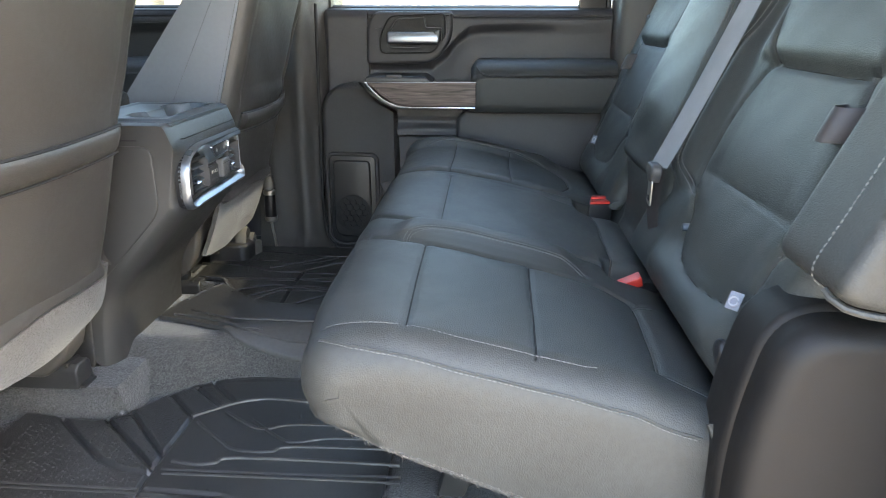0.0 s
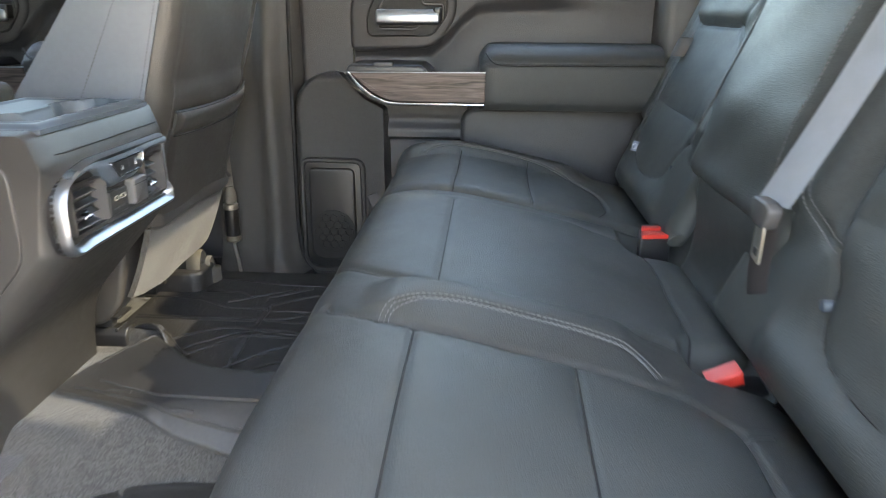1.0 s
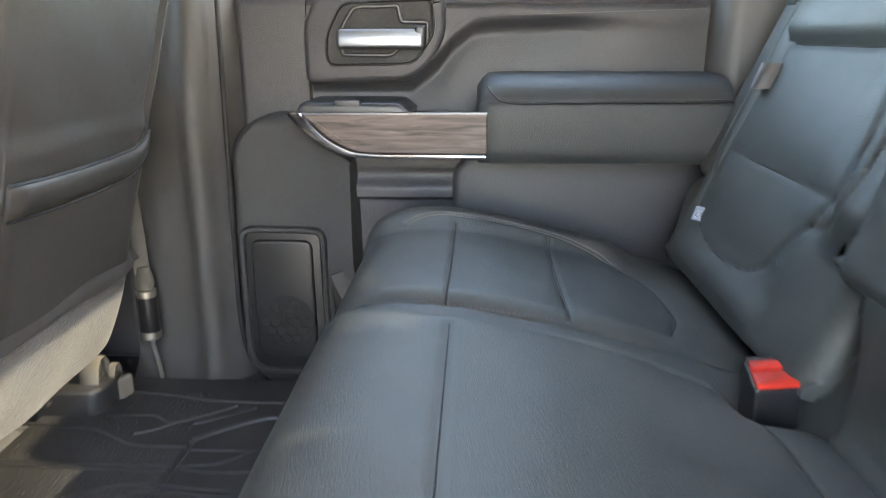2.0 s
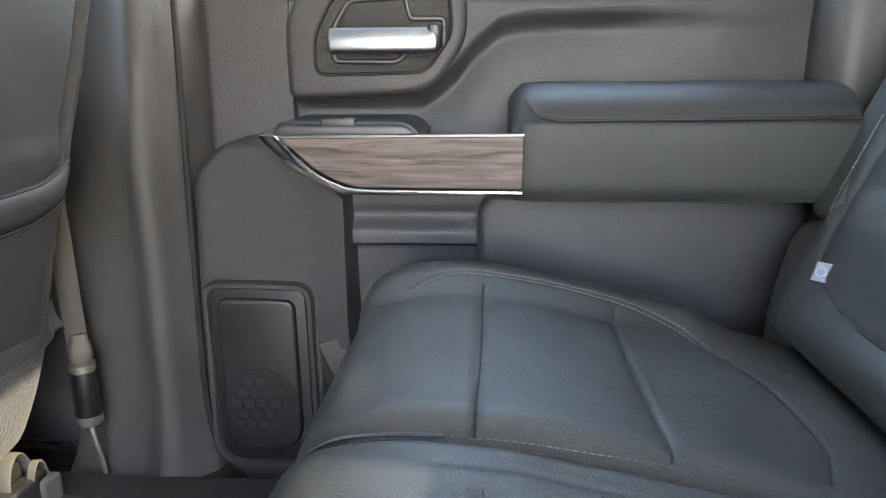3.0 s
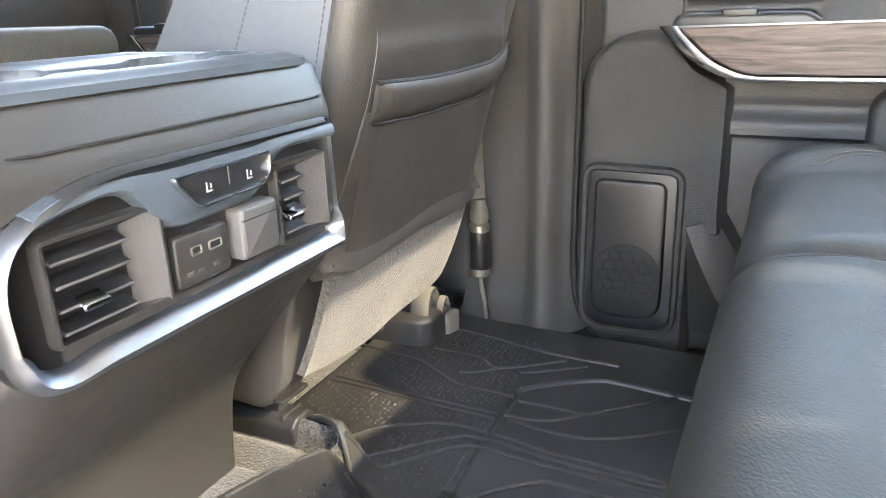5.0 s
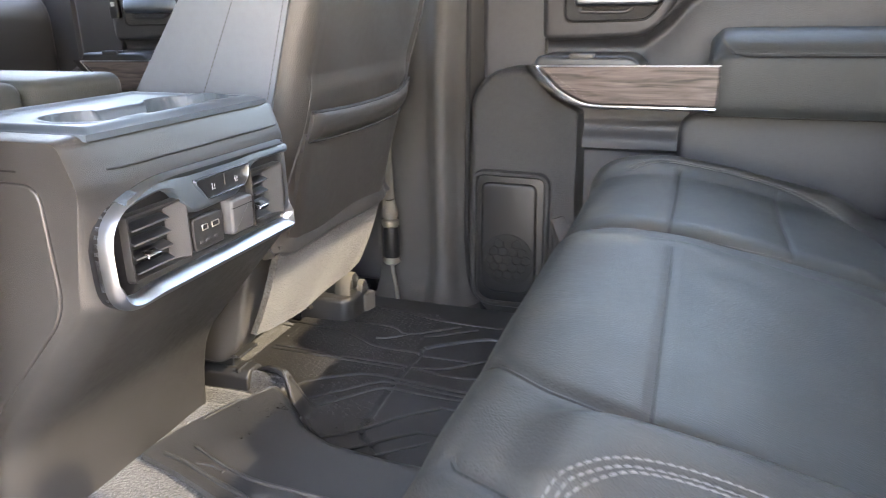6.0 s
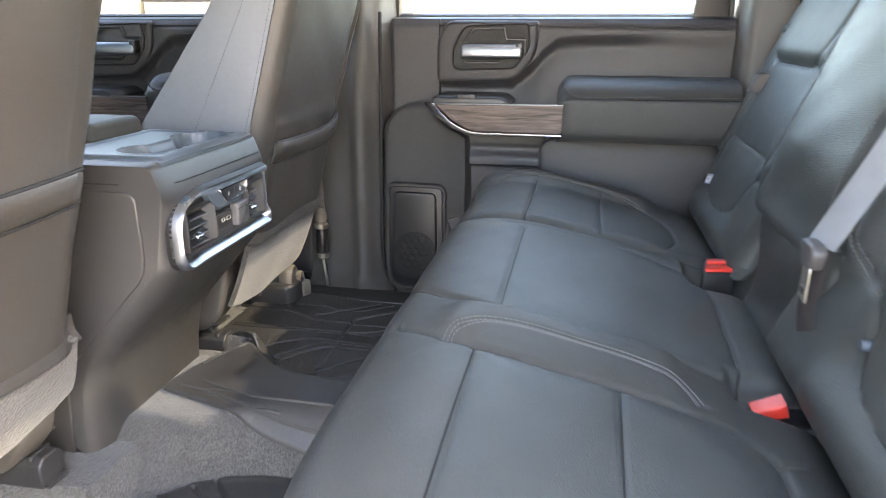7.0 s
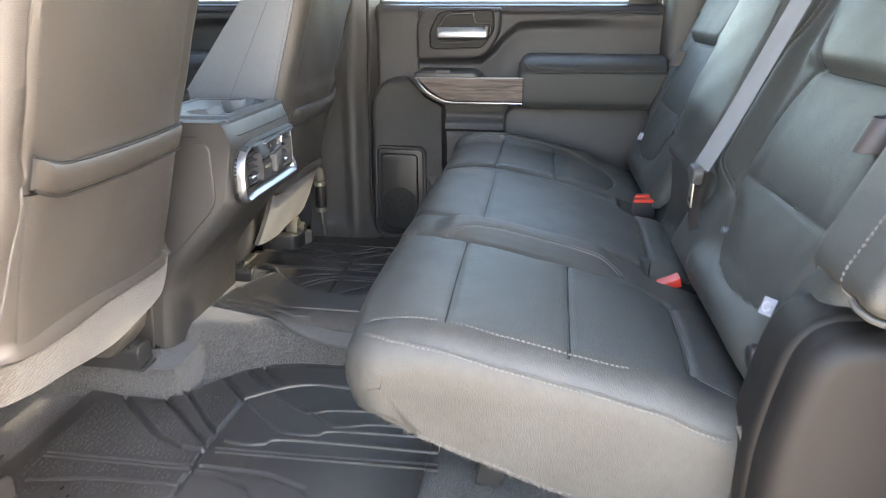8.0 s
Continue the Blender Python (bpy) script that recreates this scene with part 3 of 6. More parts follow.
def rear_door(dx, name, label):
    """A door with its trim; the rear door stands at dx = 0, the front one further ahead."""
    lay(CAB[0], (-0.010, -0.054, -0.004))
    d = thing(name, (dx, 0.9, 0.0), label, "car door")
    mv = lambda s: (np.asarray(s[0], float) + np.array([dx, 0, 0]), s[1])
    put = lambda n, s, m, lab="", par=None, **k: part(n, mv(s), m, par or d, lab, **k)
    front = dx < -0.5
    deep = lambda s, x=0.0, z=0.0, y=0.058: (np.asarray(s[0], float) + np.array([x, y, z]), s[1])
    low_ = lambda s: deep(s, -0.017, -0.016, 0.088)
    # upper trim with the scooped pull below a raised band
    x, z = np.meshgrid(np.arange(-0.262, 0.456, 0.004), np.arange(0.40, 0.708, 0.004), indexing="ij")
    zl = np.interp(x, [-0.27, -0.075, -0.03, 0.0, 0.035, 0.07, 0.46], [0.556, 0.556, 0.590, 0.628, 0.655, 0.661, 0.672])
    below = zl - z
    y = 0.898 + 0.026 * smooth01((below + 0.012) / 0.040) * np.exp(-np.maximum(below - 0.01, 0) / 0.055) * smooth01((0.36 - x) / 0.22)
    y += 0.018 * smooth01((z - 0.676) / 0.04) ** 2 - 0.004 * np.exp(-(below / 0.02) ** 2)
    y -= 0.010 * smooth01((-0.005 - x) / 0.05) * smooth01((z - zl) / 0.01)
    y += 0.004 * np.exp(-((z - 0.688) / 0.003) ** 2)
    up = put("upper_panel", deep(slab(np.stack([x, y, z], -1), (0, 0.035, 0))), DOOR_SOFT)
    line = np.stack([np.linspace(0.01, 0.45, 120), np.zeros(120), np.zeros(120)], 1)
    line[:, 2] = np.interp(line[:, 0], [-0.03, 0.0, 0.035, 0.07, 0.46], [0.590, 0.628, 0.655, 0.661, 0.672]) + 0.008
    line[:, 1] = 0.8945
    put("stitching", deep(stitches(line, np.tile((0, -1.0, 0), (120, 1)))), THREAD_DARK, par=up)
    xl, zl2 = np.meshgrid(np.linspace(-0.402, -0.267, 30), np.linspace(0.40, 0.708, 60), indexing="ij")
    put("side_panel", deep(slab(np.stack([xl, 0.902 + 0.018 * smooth01((zl2 - 0.676) / 0.04) ** 2 + 0.012 * smooth01((-0.388 - xl) / 0.014), zl2], -1), (0, 0.03, 0))), DOOR_SOFT)
    # speaker pod below
    zz = np.concatenate([np.linspace(0.0, 0.02, 5), np.linspace(0.025, 0.44, 80), np.linspace(0.444, 0.516, 24)])
    xl = np.interp(zz, [0.0, 0.012, 0.03, 0.06, 0.10, 0.44, 0.462, 0.482, 0.498, 0.508, 0.514, 0.516], [-0.315, -0.340, -0.362, -0.381, -0.390, -0.392, -0.386, -0.374, -0.356, -0.338, -0.315, -0.300])
    xr = np.interp(zz, [0.0, 0.08, 0.165, 0.22, 0.26, 0.436, 0.445, 0.462, 0.49, 0.516], [-0.110, -0.112, -0.128, -0.150, -0.154, -0.157, -0.172, -0.205, -0.232, -0.256])
    uu = np.concatenate([[0, 0.004, 0.012, 0.025, 0.045, 0.07, 0.1], np.linspace(0.14, 0.86, 72), [0.9, 0.93, 0.955, 0.975, 0.988, 0.996, 1.0]])
    px = xl[:, None] + (xr - xl)[:, None] * uu[None, :]
    pz = np.repeat(zz[:, None], len(uu), 1)
    d1, d2, d3, d4 = px - xl[:, None], (xr[:, None] - px), 0.5165 - pz, pz
    arch = lambda d, r: 1 - np.sqrt(np.clip(1 - np.clip(1 - d / r, 0, 1) ** 2, 0, 1))
    edge = np.maximum(np.maximum(0.055 * arch(d1, 0.022), 0.085 * arch(d2, 0.012)), np.maximum(0.060 * arch(d3, 0.020), 0.05 * arch(d4, 0.012)))
    py = 0.789 - 0.019 * smooth01((0.46 - pz) / 0.25) + edge
    py += 0.050 * smooth01((px + 0.205) / 0.012) * smooth01((0.225 - pz) / 0.02)
    pz = -0.020 + pz * 1.039
    pd = put("speaker_pod", low_(slab(np.stack([px, py, pz], -1), (0, 0.07, 0))), DOOR_PLASTIC, "grained charcoal plastic", sharp=50)
    fo = rounded([(-0.376, 0.018, 0.055), (-0.210, 0.022, 0.05), (-0.212, 0.314, 0.03), (-0.374, 0.316, 0.03)], 0.03, 8)
    put("speaker_frame", low_(frame_ring(fo, 0.011, 0.776, 0.7615)), DOOR_PLASTIC, par=pd)
    put("speaker_recess", low_(prism(inset(ccw(fo), 0.012), 0.772, 0.7675, "y", 0.001)), PLASTIC_BLACK, par=pd)
    fi = rounded([(-0.354, 0.050, 0.04), (-0.236, 0.054, 0.04), (-0.238, 0.290, 0.018), (-0.353, 0.291, 0.018)], 0.02, 8)
    put("speaker_panel", low_(prism(fi, 0.772, 0.7600, "y", 0.006)), PLASTIC_BLACK, par=pd)
    gc, gz, gr_ = -0.295, 0.128, 0.056
    put("speaker_grille", low_(prism([(gc + gr_ * math.cos(a), gz + gr_ * math.sin(a)) for a in np.linspace(0, 2 * math.pi, 40, endpoint=False)], 0.768, 0.7594, "y", 0.001)), SEAM, par=pd)
    hexes = []
    h = 0.0115
    for r in range(-6, 7):
        for c in range(-6, 7):
            hx, hz = gc + (c + 0.5 * (r % 2)) * h * 1.732, gz + r * h * 1.5
            if math.hypot(hx - gc, hz - gz) < gr_ - h * 0.85:
                ho = np.array([(hx + h * 0.95 * math.sin(k * math.pi / 3), hz + h * 0.95 * math.cos(k * math.pi / 3)) for k in range(6)])
                hexes.append(frame_ring(ho, 0.0016, 0.7600, 0.7584))
    put("honeycomb_ribs", low_(join(*hexes)), PLASTIC_BLACK, par=pd)
    # recess, lower panel and pocket rim beside the pod
    bx, bz = np.meshgrid(np.linspace(-0.190, 0.02, 40), np.linspace(0.02, 0.45, 110), indexing="ij")
    by = 0.922 - 0.010 * smooth01((bz - 0.375) / 0.03) - 0.022 * smooth01((bz - 0.338) / 0.010) * smooth01((0.395 - bz) / 0.035)
    put("pocket_back", slab(np.stack([bx, by, bz], -1), (0, 0.025, 0)), DOOR_SOFT)
    lo = rounded([(0.004, 0.02, 0.02), (0.455, 0.02, 0.02), (0.455, 0.428, 0.02), (0.030, 0.426, 0.03), (0.004, 0.404, 0.03)], 0.02, 6)
    put("lower_panel", prism(lo, 0.96, 0.876, "y", 0.014, seg=6), DOOR_SOFT, "grained charcoal plastic")
    ra = even(spline([(-0.207, 0.765, 0.222), (-0.190, 0.764, 0.182), (-0.172, 0.764, 0.145), (-0.152, 0.765, 0.108), (-0.130, 0.767, 0.084), (-0.09, 0.770, 0.072)], 0.006), 40)
    rb = even(spline([(-0.164, 0.782, 0.236), (-0.146, 0.786, 0.206), (-0.126, 0.788, 0.166), (-0.114, 0.788, 0.125), (-0.105, 0.788, 0.098), (-0.07, 0.790, 0.088)], 0.006), 40)
    mid = (ra + rb) / 2 + np.array([0.002, -0.004, 0.001])
    put("pocket_rim", low_(slab(np.stack([ra + np.array([0.004, 0.03, -0.004]), ra, ra * 0.8 + rb * 0.2 + np.array([0, -0.003, 0]), mid, rb, rb + np.array([0.01, 0.04, 0])], 1), (0.0, 0.012, 0.0))), DOOR_SOFT, "smooth grey map pocket rim")
    low = ra.copy()
    low[:, 2], low[:, 1] = 0.015, 0.822
    put("pocket_front", low_(slab(np.stack([ra + np.array([0, 0.0005, 0]) + (low - ra) * f for f in np.linspace(0, 1, 8)], 1), (0, 0.01, 0))), DOOR_PLASTIC)
    # armrest with its stitched cap
    ar = [(1.0, 0.430), (0.80, 0.430), (0.766, 0.440, ), (0.760, 0.480), (0.762, 0.526), (0.770, 0.536), (0.782, 0.552), (0.810, 0.566), (0.86, 0.572), (1.0, 0.572)]
    prof = spline(ar, 0.006)
    xs = [0.046, 0.048, 0.054, 0.066, 0.085]
    xs += list(np.linspace(0.11, 0.44, 30)) + [0.448, 0.453]
    rings = []
    for k, xv in enumerate(xs):
        e = max(0, 1 - (xv - 0.046) / 0.03)
        q = prof.copy()
        shrink = 0.024 * (1 - math.sqrt(max(0, 1 - e * e)))
        q[:, 0] += shrink
        q[:, 1] -= 0.026 * e ** 2.2 * smooth01((q[:, 1] - 0.50) / 0.07)
        rings.append(np.stack([np.full(len(q), xv), q[:, 0], q[:, 1]], 1))
    arm = put("armrest", loops(rings), DOOR_PAD, "black leather pad")
    cl = spline([(0.062, 0.770, 0.556), (0.075, 0.7625, 0.540), (0.10, 0.7605, 0.531), (0.2, 0.7605, 0.531), (0.45, 0.7605, 0.533)], 0.01)
    put("piping", tube(cl, 0.0016, 6), PLASTIC_BLACK, par=arm)
    put("stitching", stitches(cl + np.array([0, 0.0006, 0.005]), np.tile((0, -1.0, 0.2), (len(cl), 1))), THREAD_DARK, par=arm)
    # wood strip in its bright surround
    def lean(pts, lift=0.0):
        p = np.asarray(pts, float)
        yy = 0.807 - (p[:, 0] + 0.27) * 0.128 - lift + 0.10 * (0.5 - p[:, 1]) * 0.9
        return np.stack([p[:, 0], yy, p[:, 1]], 1)
    wo = np.array([(-0.247, 0.508), (0.062, 0.514), (0.062, 0.448), (-0.150, 0.446), (-0.178, 0.455), (-0.205, 0.470)])
    wo = ccw(rounded([tuple(q) for q in wo], 0.006, 5))
    put("wood_strip", loops([lean(wo) + np.array([0, 0.03, 0]), lean(wo, 0.004), lean(inset(wo, 0.002), 0.006)]), WOOD, "brown open-pore wood")
    lo_ = spline([(-0.277, 0.5105), (-0.250, 0.482), (-0.220, 0.459), (-0.188, 0.4435), (-0.155, 0.4365), (-0.08, 0.4370), (0.060, 0.4400)], 0.005)
    hi_ = even(spline([(-0.249, 0.5105), (-0.227, 0.488), (-0.204, 0.4675), (-0.178, 0.4535), (-0.150, 0.4455), (-0.08, 0.4450), (0.060, 0.4465)], 0.005), len(lo_))
    cs = []
    for f_, lift in ((0.0, -0.03), (0.0, 0.006), (0.12, 0.0085), (0.5, 0.0095), (0.88, 0.0085), (1.0, 0.004), (1.0, -0.03)):
        cs.append(lean(lo_ + (hi_ - lo_) * f_, lift))
    cs = np.array(cs)
    put("chrome_strip", loops([cs[:, i] for i in range(cs.shape[1])]), CHROME, "bright chrome moulding")
    put("trim_lip", loops([lean(np.array(q), l_) for l_, q in ((0.0, [(-0.25, 0.508), (0.062, 0.5135), (0.062, 0.5160), (-0.25, 0.5105)]), (0.0060, [(-0.25, 0.508), (0.062, 0.5135), (0.062, 0.5160), (-0.25, 0.5105)]))]), SATIN)
    sw = rounded([(-0.262, 0.500), (-0.060, 0.505), (-0.085, 0.527), (-0.255, 0.527)], 0.012, 5)
    swp = put("switch_panel", prism(sw, 0.96, 0.805, "y", 0.008), PLASTIC_BLACK, "black window switch panel")
    put("window_switch", box(-0.195, -0.150, 0.806, 0.83, 0.521, 0.5315, 0.002), PLASTIC_BLACK, par=swp)
    put("switch_mark", box(-0.163, -0.157, 0.811, 0.822, 0.5305, 0.5318, 0.0003), CHROME, par=swp)
    # handle
    su = rounded([(-0.270, 0.548, 0.02), (-0.06, 0.556, 0.05), (-0.012, 0.628, 0.03), (-0.012, 0.703, 0.01), (-0.245, 0.704, 0.03), (-0.270, 0.66, 0.06)], 0.02, 6)
    put("handle_surround", deep(prism(su, 0.905, 0.884, "y", 0.012)), DOOR_SOFT)
    bz = rounded([(-0.229, 0.581, 0.02), (-0.068, 0.584, 0.02), (-0.029, 0.640, 0.02), (-0.036, 0.699, 0.012), (-0.199, 0.693, 0.02), (-0.230, 0.635, 0.02)], 0.02, 6)
    bezel = put("handle_bezel", deep(frame_ring(bz, 0.0045, 0.886, 0.8800)), SEAM)
    put("bezel_plate", deep(prism(inset(ccw(bz), 0.005), 0.90, 0.8815, "y", 0.001)), DOOR_PLASTIC, par=bezel)
    cup = rounded([(-0.203, 0.598, 0.012), (-0.108, 0.597, 0.01), (-0.092, 0.612, 0.006), (-0.040, 0.620, 0.012), (-0.040, 0.662, 0.01), (-0.088, 0.662, 0.004), (-0.094, 0.690, 0.006), (-0.178, 0.687, 0.012), (-0.203, 0.648, 0.012)], 0.01, 5)
    put("cup_rim", deep(frame_ring(cup, 0.0075, 0.882, 0.8770)), PLASTIC_BLACK, par=bezel)
    put("cup", deep(prism(inset(ccw(cup), 0.006), 0.89, 0.8806, "y", 0.001)), DOOR_PLASTIC, par=bezel)
    lev = rounded([(0.851, 0.613, 0.008), (0.866, 0.611, 0.006), (0.870, 0.646, 0.006), (0.856, 0.647, 0.010), (0.849, 0.630, 0.010)], 0.006, 6)
    lever = put("door_handle", deep(prism(lev, -0.203, -0.050, "x", 0.006, 0.006)), SATIN, "chrome door handle")
    put("handle_hinge", deep(box(-0.066, -0.046, 0.853, 0.888, 0.618, 0.652, 0.004)), PLASTIC_BLACK, par=lever)
    if front:
        sw2 = put("memory_switch", deep(box(-0.262, -0.236, 0.872, 0.886, 0.600, 0.680, 0.004, "y")), PLASTIC_BLACK)
        for zz in (0.628, 0.650):
            put("switch_mark", deep(box(-0.254, -0.244, 0.8705, 0.873, zz, zz + 0.010, 0.0004, "y")), PRINT, par=sw2)
        xe, ze = np.meshgrid(np.linspace(-0.76, -0.406, 60), np.linspace(0.10, 0.708, 80), indexing="ij")
        put("forward_panel", deep(slab(np.stack([xe, 0.902 + 0.018 * smooth01((ze - 0.676) / 0.04) ** 2 - 0.03 * smooth01((0.40 - ze) / 0.1), ze], -1), (0, 0.03, 0))), DOOR_SOFT)
        put("mirror_panel", deep(prism(rounded([(-0.76, 0.708, 0.01), (-0.42, 0.708, 0.01), (-0.76, 0.96, 0.01)], 0.01, 5), 0.985, 0.93, "y", 0.006)), PLASTIC_BLACK)
    # outer skin, belt moulding and glass
    put("outer_skin", deep(box(-0.402, 0.458, 0.93, 1.02, -0.14, 0.69, 0.02, "y")), PAINT)
    put("belt_moulding", deep(prism(rounded([(0.915, 0.686), (1.00, 0.686), (1.00, 0.708), (0.955, 0.714), (0.925, 0.708)], 0.005), -0.402, 0.458, "x", 0.003)), PLASTIC_BLACK)
    fr = rounded([(-0.402, 0.700, 0.01), (0.458, 0.700, 0.01), (0.44, 1.20, 0.04), (-0.38, 1.20, 0.04)], 0.02, 5)
    put("window_frame", deep(frame_ring(fr, 0.022, 0.99, 0.955)), PLASTIC_BLACK)
    put("frame_corner", deep(prism(rounded([(0.36, 0.708, 0.008), (0.445, 0.708, 0.004), (0.43, 1.19, 0.01), (0.385, 1.19, 0.01)], 0.006), 0.985, 0.952, "y", 0.004)), PLASTIC_BLACK)
    put("window_pane", deep(prism(inset(ccw(fr), 0.015), 0.968, 0.972, "y", 0.0005)), FRONT_GLASS if front else SIDE_GLASS, "tinted side glass" if front else "lightly tinted side glass")
    lay()
    return d


rear_door(0.0, "rear_door", "shut charcoal rear door with wood strip and chrome handle")
rear_door(-1.062, "front_door", "shut charcoal front door with chrome handle")

# ---- rear bench ----
CUSH = [(-0.085, 0.197), (-0.122, 0.232), (-0.1335, 0.275), (-0.130, 0.310), (-0.112, 0.334), (-0.08, 0.347), (-0.03, 0.353), (0.02, 0.349), (0.10, 0.334), (0.20, 0.312), (0.30, 0.286), (0.37, 0.264), (0.385, 0.235), (0.37, 0.165), (0.20, 0.172), (0.02, 0.19)]
CUSH_NEAR = [(-0.116, 0.254), (-0.1235, 0.275), (-0.121, 0.310), (-0.105, 0.334), (-0.076, 0.347)] + CUSH[6:11] + [(0.365, 0.262), (0.385, 0.22), (0.372, 0.10), (0.345, 0.090), (0.30, 0.104), (0.20, 0.138), (0.10, 0.172), (0.02, 0.203), (-0.04, 0.226), (-0.09, 0.242), (-0.115, 0.247)]
PROBE = Pad(CUSH, -1, 1)
S = PROBE.at_x


def xy(points):
    return [(S(a), b) for a, b in points]


def seam_row(pad, pts, lift=0.0008, mat=THREAD, parent=None, shift=0.0, **k):
    """Stitches along a line given as (s, y), moved sideways by shift."""
    l = spline(pts, 0.006)
    t = np.gradient(l, axis=0)
    t /= np.linalg.norm(t, axis=1)[:, None]
    l = l + np.stack([-t[:, 1], t[:, 0]], 1) * shift
    p, n = pad.on(l[:, 0], l[:, 1], lift)
    return stitches(p, n, **k)


def bench():
    b = thing("bench_seat", (0.12, -0.17, 0.0), "black leather rear bench cushion with grey double stitching", "car seat", "rear seat cushions")
    arc = [(-0.041, -0.294), (-0.037, -0.283), (-0.025, -0.267), (-0.009, -0.251), (0.006, -0.244), (0.030, -0.241), (0.071, -0.2435), (0.113, -0.2475), (0.153, -0.251), (0.193, -0.260), (0.213, -0.272), (0.228, -0.288), (0.235, -0.303)]
    back = [(-0.104, -0.236), (-0.099, -0.252), (-0.073, -0.271), (-0.045, -0.288), (-0.019, -0.299), (0.003, -0.305), (0.066, -0.313), (0.150, -0.318), (0.240, -0.330), (0.282, -0.347), (0.303, -0.368), (0.303, -0.430), (0.299, -0.52), (0.293, -0.590)]
    crease = [(-0.117, -0.078), (-0.108, -0.095), (-0.091, -0.121), (-0.061, -0.149), (-0.020, -0.170), (0.010, -0.175), (0.073, -0.183), (0.163, -0.190), (0.252, -0.198), (0.320, -0.204)]
    side = [(-0.100, -0.616), (-0.06, -0.626), (0.0, -0.634), (0.07, -0.641), (0.14, -0.644), (0.200, -0.643), (0.215, -0.637)]
    s1 = [(-0.006, -0.303), (-0.006, -0.45), (-0.004, -0.633)]
    s2 = [(0.150, -0.318), (0.147, -0.45), (0.143, -0.647)]
    tail = [(0.303, -0.368), (0.318, -0.355), (0.335, -0.347)]
    foot = [(0.293, -0.590), (0.318, -0.604), (0.345, -0.618)]
    edge = [(-0.128, -0.588), (-0.110, -0.618), (-0.067, -0.640), (0.004, -0.6515), (0.098, -0.656), (0.223, -0.659), (0.315, -0.661)]
    m1 = [(0.008, -0.176), (0.008, 0.03), (0.008, 0.236)]
    m3 = [(0.300, -0.200), (0.305, -0.030), (0.310, 0.110), (0.290, 0.200)]
    m4 = [(-0.02, 0.262), (0.06, 0.262), (0.16, 0.250), (0.22, 0.235)]
    m5 = [(0.225, 0.232), (0.255, 0.218), (0.290, 0.200)]
    PN = Pad(CUSH_NEAR, -1, 1)
    nxy = lambda pts: [(PN.at_x(a_), b_) for a_, b_ in pts]
    near_lines = [(nxy(s1), 0.0032, 0.0032), (nxy(s2), 0.0022, 0.0030), (nxy(arc), 0.0030, 0.006),
                  (nxy(back), 0.0055, 0.005), (nxy(side), 0.0018, 0.004), (nxy(tail), 0.003, 0.004), (nxy(foot), 0.003, 0.004), (nxy(crease), 0.0055, 0.006),
                  (nxy(m1), 0.0034, 0.0032), (nxy(m3), 0.0024, 0.0035), (nxy(m4), 0.0012, 0.005), (nxy(m5), 0.003, 0.006)]
    dip = lambda x, y: smooth01((x - 0.275) / 0.02) * (0.022 * np.exp(-((y + 0.208) / 0.040) ** 4) + 0.042 * np.exp(-((y - 0.225) / 0.052) ** 4))

    def flow(s, of=PROBE):
        return np.interp(s, of.s, of.p[:, 0]), np.clip(np.interp(s, of.s, of.n[:, 1]), 0, 1)

    def wrinkle(x, y):
        return 0.0005 * np.sin(x * 60 + y * 23) * np.sin(y * 31 - x * 14) + 0.0001 * np.sin(x * 90 - y * 70)

    def relief(s, y):
        x, top = flow(s, PN)
        ya, yt = np.interp(x, *zip(*back[:9])), np.interp(x, *zip(*arc))
        bol = 0.013 * np.clip((y - ya) / np.maximum(yt - ya, 0.02), 0, 1) ** 1.4 * smooth01((x + 0.075) / 0.05) * smooth01((0.245 - x) / 0.05) * smooth01((-0.172 - y) / 0.034)
        ahead = np.clip(-np.interp(s, PN.s, PN.n[:, 0]), 0, 1)
        near = smooth01((-0.19 - y) / 0.02)
        rear = -0.006 * near * smooth01((x - 0.25) / 0.05) + 0.003 * (1 - near) * smooth01((x - 0.30) / 0.05)
        return top * (bol + rear - dip(x, y) - 0.003 * np.exp(-((y - 0.285) / 0.02) ** 2)) + 0.013 * ahead * smooth01((y + 0.67) / 0.22) + wrinkle(x, y)

    def dark_seams(pad, parent, lines, way=xy):
        for l in lines:
            q = spline(way(l), 0.006)
            part("seam", tube(pad.on(q[:, 0], q[:, 1], 0.0004)[0], 0.0015, 5), SEAM, parent)

    def rows(pad, parent, lines, shifts=(-0.0035, 0.0035), way=xy):
        for l in lines:
            for sh in shifts:
                part("stitching", seam_row(pad, way(l), shift=sh), THREAD, parent, "grey stitching")

    p1 = Pad(CUSH_NEAR, -0.680, 0.298, 0.052, 0.004, near_lines, relief, 0.0025, cut=True, r1=0.014)
    c1 = part("cushion", p1.shape(), LEATHER, b, sharp=80)
    c1.data.materials.append(INSERT)
    bx, by = zip(*back[:11])
    for q in c1.data.polygons:
        at = q.center + Vector(ORIGIN[c1])
        inside = -0.005 < at.x < 0.302 and -0.640 < at.y < np.interp(at.x, bx, by) * CAB[0][1] + CAB[1][1] or at.x > 0.008 and at.y > -0.23
        q.material_index = int(inside and q.normal.z > 0.3)
    dark_seams(p1, c1, [s1, s2, m1, m3], nxy)
    for l in (back, tail, foot, crease):
        q = spline(nxy(l), 0.006)
        part("piping", tube(p1.on(q[:, 0], q[:, 1], 0.0006)[0], 0.0019, 6), LEATHER, c1)
    rows(p1, c1, [side], (0.003,), way=nxy)
    rows(p1, c1, [arc], (-0.0055, 0.0, 0.0055), way=nxy)
